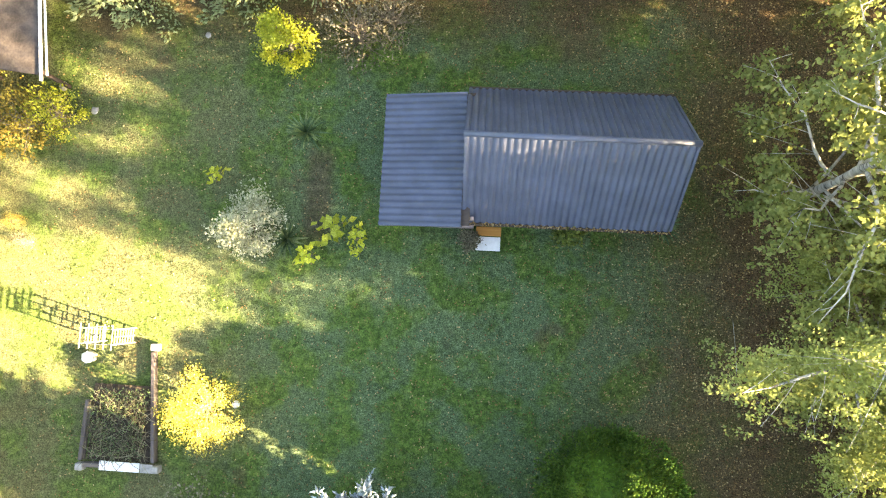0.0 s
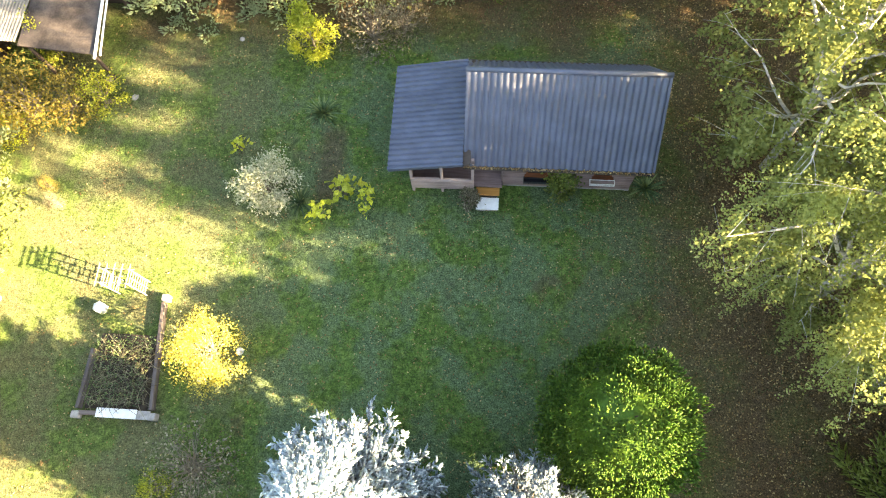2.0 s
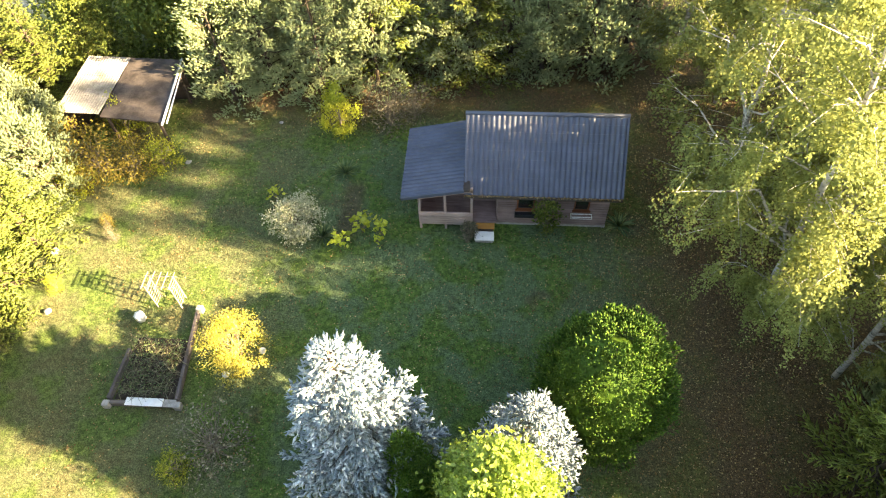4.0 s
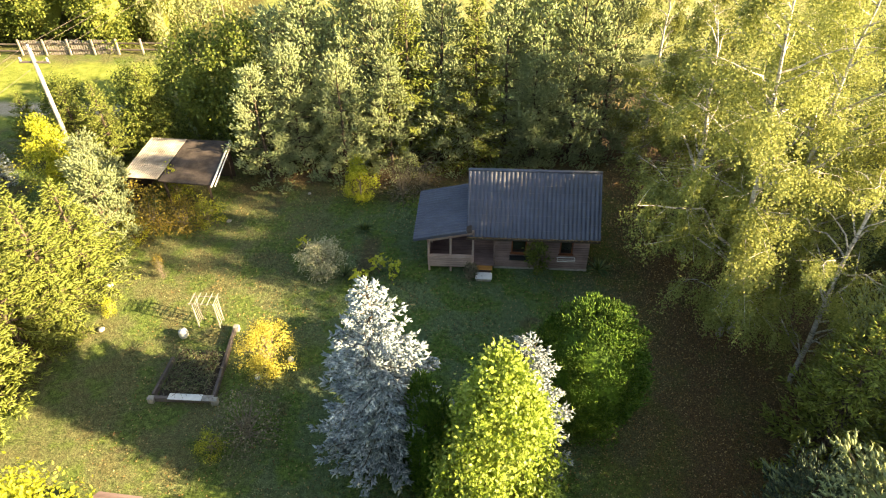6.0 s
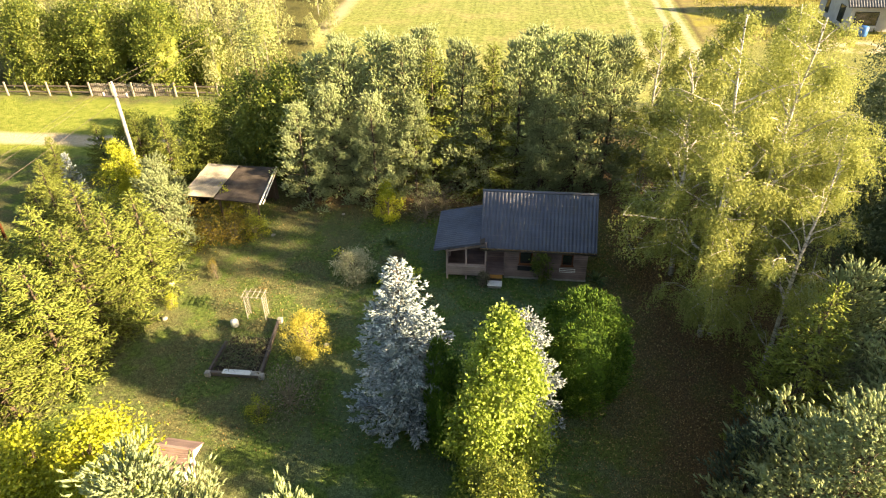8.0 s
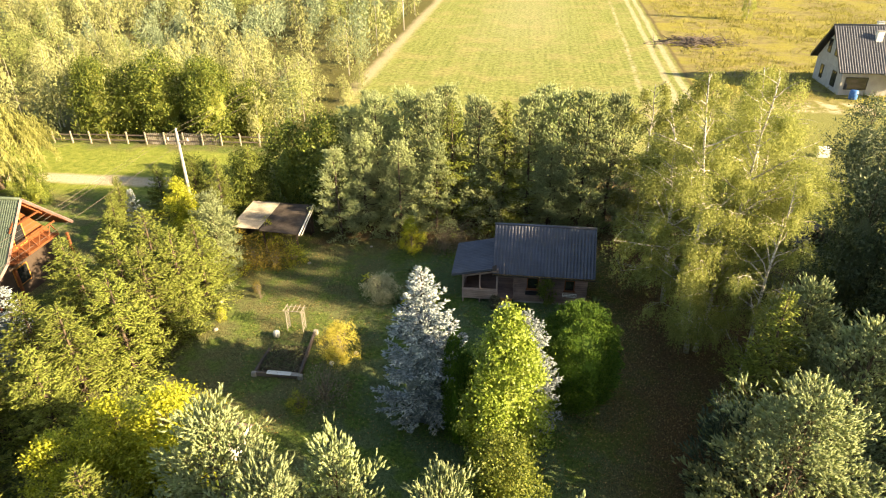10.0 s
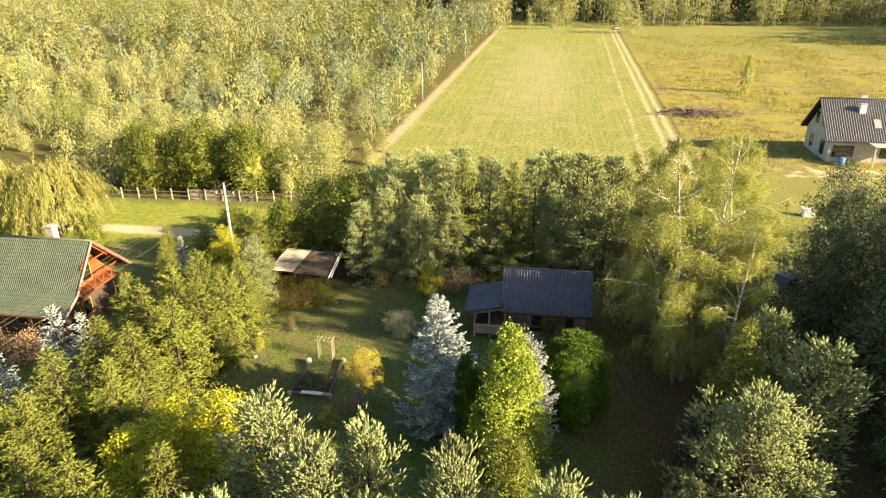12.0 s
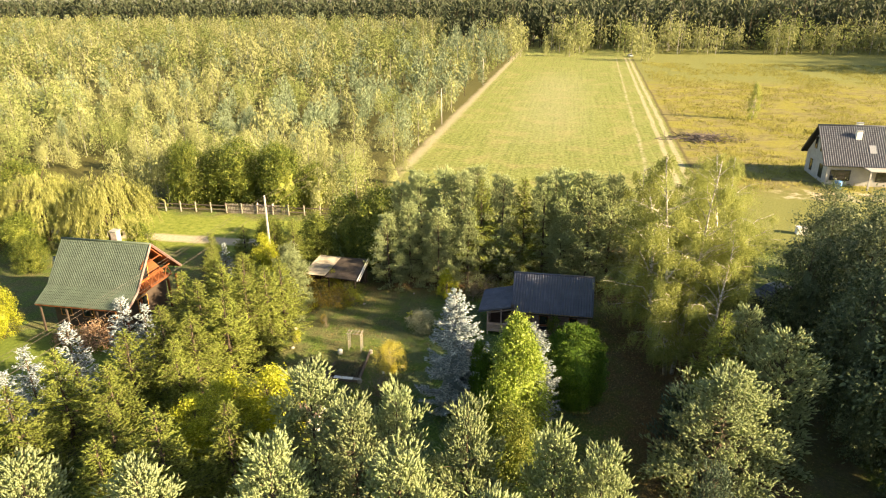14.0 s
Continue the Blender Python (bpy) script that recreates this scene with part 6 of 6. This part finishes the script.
def scatter(x0, x1, y0, y1, gap, rng, keep):
    out = []
    for x in np.arange(x0, x1, gap):
        for y in np.arange(y0, y1, gap):
            u, v = x + rng.uniform(-0.5, 0.5) * gap, y + rng.uniform(-0.5, 0.5) * gap
            if keep(u, v):
                out.append((u, v))
    return out


rw = np.random.default_rng(5)


def pick_kind(x, y):
    n = noise.noise(Vector((x * 0.03, y * 0.03, 1.7)))
    if x > -62 and y > 60 and n > -0.35:
        return "pine" if rw.uniform() < 0.75 else "birch"
    return ("birch" if n + rw.normal() * 0.25 > -0.08 else "broad") if rw.uniform() < 0.85 else "pine"


def clearing(x, y):
    return noise.noise(Vector((x * 0.045 + 9, y * 0.045, 4.0))) > 0.34 or (-78 < x < -54 and 30 < y < 52 and noise.noise(Vector((x * 0.1, y * 0.1, 8.0))) > -0.1)


def inside(x, y):
    return not clearing(x, y) and x > -40 - (y + 42) * 1.0


WOOD_LABEL = "young mixed wood of pine and yellowing birch"
near = [(x, y, 3.4 + 5.8 * rw.uniform() ** 1.2, pick_kind(x, y)) for x, y in scatter(-130, -21.5, 33, 66, 4.9, rw, inside)]
near += [(-47.0, 31.5, 8.5, "birch"), (-49.5, 32.5, 9.5, "birch"), (-53.0, 31.0, 8.0, "birch"), (-39.0, 35.5, 9.0, "birch"), (-35.0, 37.0, 9.5, "birch"), (-29.0, 36.0, 8.5, "birch"), (-25.0, 33.5, 6.5, "birch"), (-23.0, 37.0, 7.5, "birch")]
woodland("young_wood", near, WOOD_LABEL, None, 1250, 11, 0.28)
near = [(x, y, 4.0 + 6.0 * rw.uniform() ** 1.3, pick_kind(x, y)) for x, y in scatter(-170, -21.5, 66, 120, 5.4, rw, inside)]
woodland("young_wood", near, WOOD_LABEL, None, 480, 16, 0.48)
mid_w = [(x, y, 4.5 + 8.0 * rw.uniform() ** 1.3 + (y - 110) * 0.015, pick_kind(x, y)) for x, y in scatter(-330, -21.5, 120, 330, 7.8, rw, inside)]
mid_w += [(x, y, rw.uniform(11, 17), pick_kind(x, y)) for x, y in scatter(-420, -60, 330, 430, 8.5, rw, lambda x, y: True)]
woodland("wood", mid_w, "mixed wood of pine and birch beyond the field", None, 175, 12, 0.85, 8)
far = [(x, y, rw.uniform(19, 26), "pine" if rw.uniform() < 0.95 else "birch") for x, y in scatter(-60, 330, 318, 400, 7.0, rw, lambda x, y: True)]
far += [(x, y, rw.uniform(22, 29), "pine") for x, y in scatter(-520, -60, 432, 500, 12, rw, lambda x, y: True)]
far += [(x, y, rw.uniform(27, 34), "pine") for x, y in scatter(-800, 800, 430, 700, 26, rw, lambda x, y: True)]
# Unseen pine belt right of view, added to shade the far meadow.
far += [(0.44 * (y + 42) + 26 + u, y, rw.uniform(20, 26), "pine") for y in np.arange(205, 318, 6.0) for u in (0, 7, 15)]
woodland("far_wood", far, "tall dark pine wood on the horizon, plus an unseen shading belt", M_FARPINE, 60, 13, 1.8, 5)
edge = [(rw.uniform(-40, 260), rw.uniform(284, 318), rw.uniform(10, 20), "birch" if rw.uniform() < 0.7 else "broad") for _ in range(200)]
edge = [e for e in edge if not (-24 < e[0] < -6 or 14 < e[0] < 24) or e[1] > 312]
woodland("wood_edge", edge, "birches and bushes along the far wood edge", None, 160, 14, 0.85)
FAR_TREES = [(-21.0, 246.0, 13.0), (-18.0, 262, 15), (3.5, 268, 11), (8.0, 286, 17), (-7.5, 268, 9.0), (33.0, 246, 11.5), (36.5, 252, 13), (31.0, 274, 13), (34.0, 282, 14)]
woodland("field_end_trees", [(x, y, h, "birch") for x, y, h in FAR_TREES], "birches standing at the end of the hay field", None, 420, 15, 0.7)
plant_copies(broadleaf("meadow_birch", M_BIRCH, 7.6, 1.25, 5200, 99, 0.17, (0.06, 0.4, 0.9), 70, bark=M_BIRCHBARK), 7.6, [(43.3, 108.0, 7.6, 1.0)], "lone small birch in the rough meadow", "tree", "")

# ---- turf, fallen leaves ----
rt = np.random.default_rng(17)


def free(x, y):
    return ~((x > -1.4) & (x < 6.5) & (y > 2.7) & (y < 6.5))


n = 60000
px, py = rt.uniform(-21, 12, n), rt.uniform(-16, 12.5, n)
wgt = np.array([noise.noise(Vector((a * 0.5, b * 0.5, 0.0))) for a, b in zip(px, py)])
ok = free(px, py) & (rt.uniform(-0.7, 0.7, n) < wgt + 0.2 - np.clip((px - 3) / 12, 0, 0.6) - np.clip((-5 - px) / 12, 0, 0.45))
px, py = px[ok], py[ok]
base = np.repeat(np.stack([px, py, np.zeros(len(px))], 1), 3, 0) + rt.normal(size=(3 * len(px), 3)) * [0.03, 0.03, 0]
tip = base + np.stack([rt.normal(size=len(base)) * 0.045, rt.normal(size=len(base)) * 0.045, rt.uniform(0.03, 0.11, len(base))], 1)
turf_ob = part("grass", Soup().blades(base, tip, 0.022, rt), M_GRASS, None)
tagged(turf_ob, "short uneven lawn grass with clover", "grass", kind="stuff")
n = 34000
lx = np.concatenate([rt.normal(11.0, 4.2, n * 2 // 3), rt.uniform(-14, 16, n // 3)])
ly = np.concatenate([rt.uniform(-15, 13, n * 2 // 3), rt.uniform(-10, 12, n // 3)])
ok = free(lx, ly)
lx, ly = lx[ok], ly[ok]
s = Soup().leaves(np.stack([lx, ly, rt.uniform(0.012, 0.05, len(lx))], 1), rt.normal(size=(len(lx), 3)) * [1, 1, 0.25], 0.072, 0.048, rt)
gl = np.stack([rt.uniform(RX0, RX1, 500), rt.normal(EY0 - 0.05, 0.02, 500), np.full(500, EZ + 0.01)], 1)
s.leaves(gl, rt.normal(size=(500, 3)) * [1, 1, 0.4], 0.07, 0.045, rt)
tagged(part("fallen_leaves", s, M_LITTER, None), "scattered tan and yellow fallen birch leaves", "fallen leaves", kind="stuff")
# tall weeds of the rough meadow
n = 24000
wx, wy = rt.uniform(24, 130, n), rt.uniform(50, 240, n)
ok = (wx > 23 + 0.036 * wy) & (np.array([noise.noise(Vector((a * 0.085, b * 0.035, 3.0))) + 0.6 * noise.noise(Vector((a * 0.4, b * 0.17, 7.0))) for a, b in zip(wx, wy)]) > rt.uniform(-0.35, 0.35, n))
wx, wy = wx[ok], wy[ok]
base = np.repeat(np.stack([wx, wy, np.zeros(len(wx))], 1), 5, 0) + rt.normal(size=(5 * len(wx), 3)) * [0.35, 0.35, 0]
tip = base + rt.normal(size=base.shape) * [0.25, 0.25, 0] + np.stack([np.zeros(len(base)), np.zeros(len(base)), rt.uniform(0.25, 0.7, len(base))], 1)
tagged(part("meadow_weeds", Soup().blades(base, tip, 0.12, rt), M_YELLOWWEED, None), "tall dry yellow weeds of the rough meadow", "weeds", kind="stuff")

pile = Soup()
for i in range(300):
    q = np.array([rt.normal(0, 1.6), rt.normal(0, 1.2), 0.0])
    q[2] = max(0.05, 0.7 - 0.22 * float(np.hypot(q[0], q[1]))) * rt.uniform(0.2, 1)
    d = rt.normal(size=3) * [1, 1, 0.25]
    d = d / np.linalg.norm(d) * rt.uniform(0.6, 1.4)
    e = q + d
    e[2] = max(0.03, e[2])
    pile.tube([q, e], [0.045, 0.02], 3, caps=False)
pile_ob = part("brushwood_pile", pile, M_OLDBEAM, None)
pile_ob.matrix_basis = pose(29.0, 84.5, 0) @ Matrix.Diagonal((1.9, 1.9, 1.4, 1))
tagged(pile_ob, "low dark pile of cut brushwood in the meadow", "brushwood", kind="stuff")
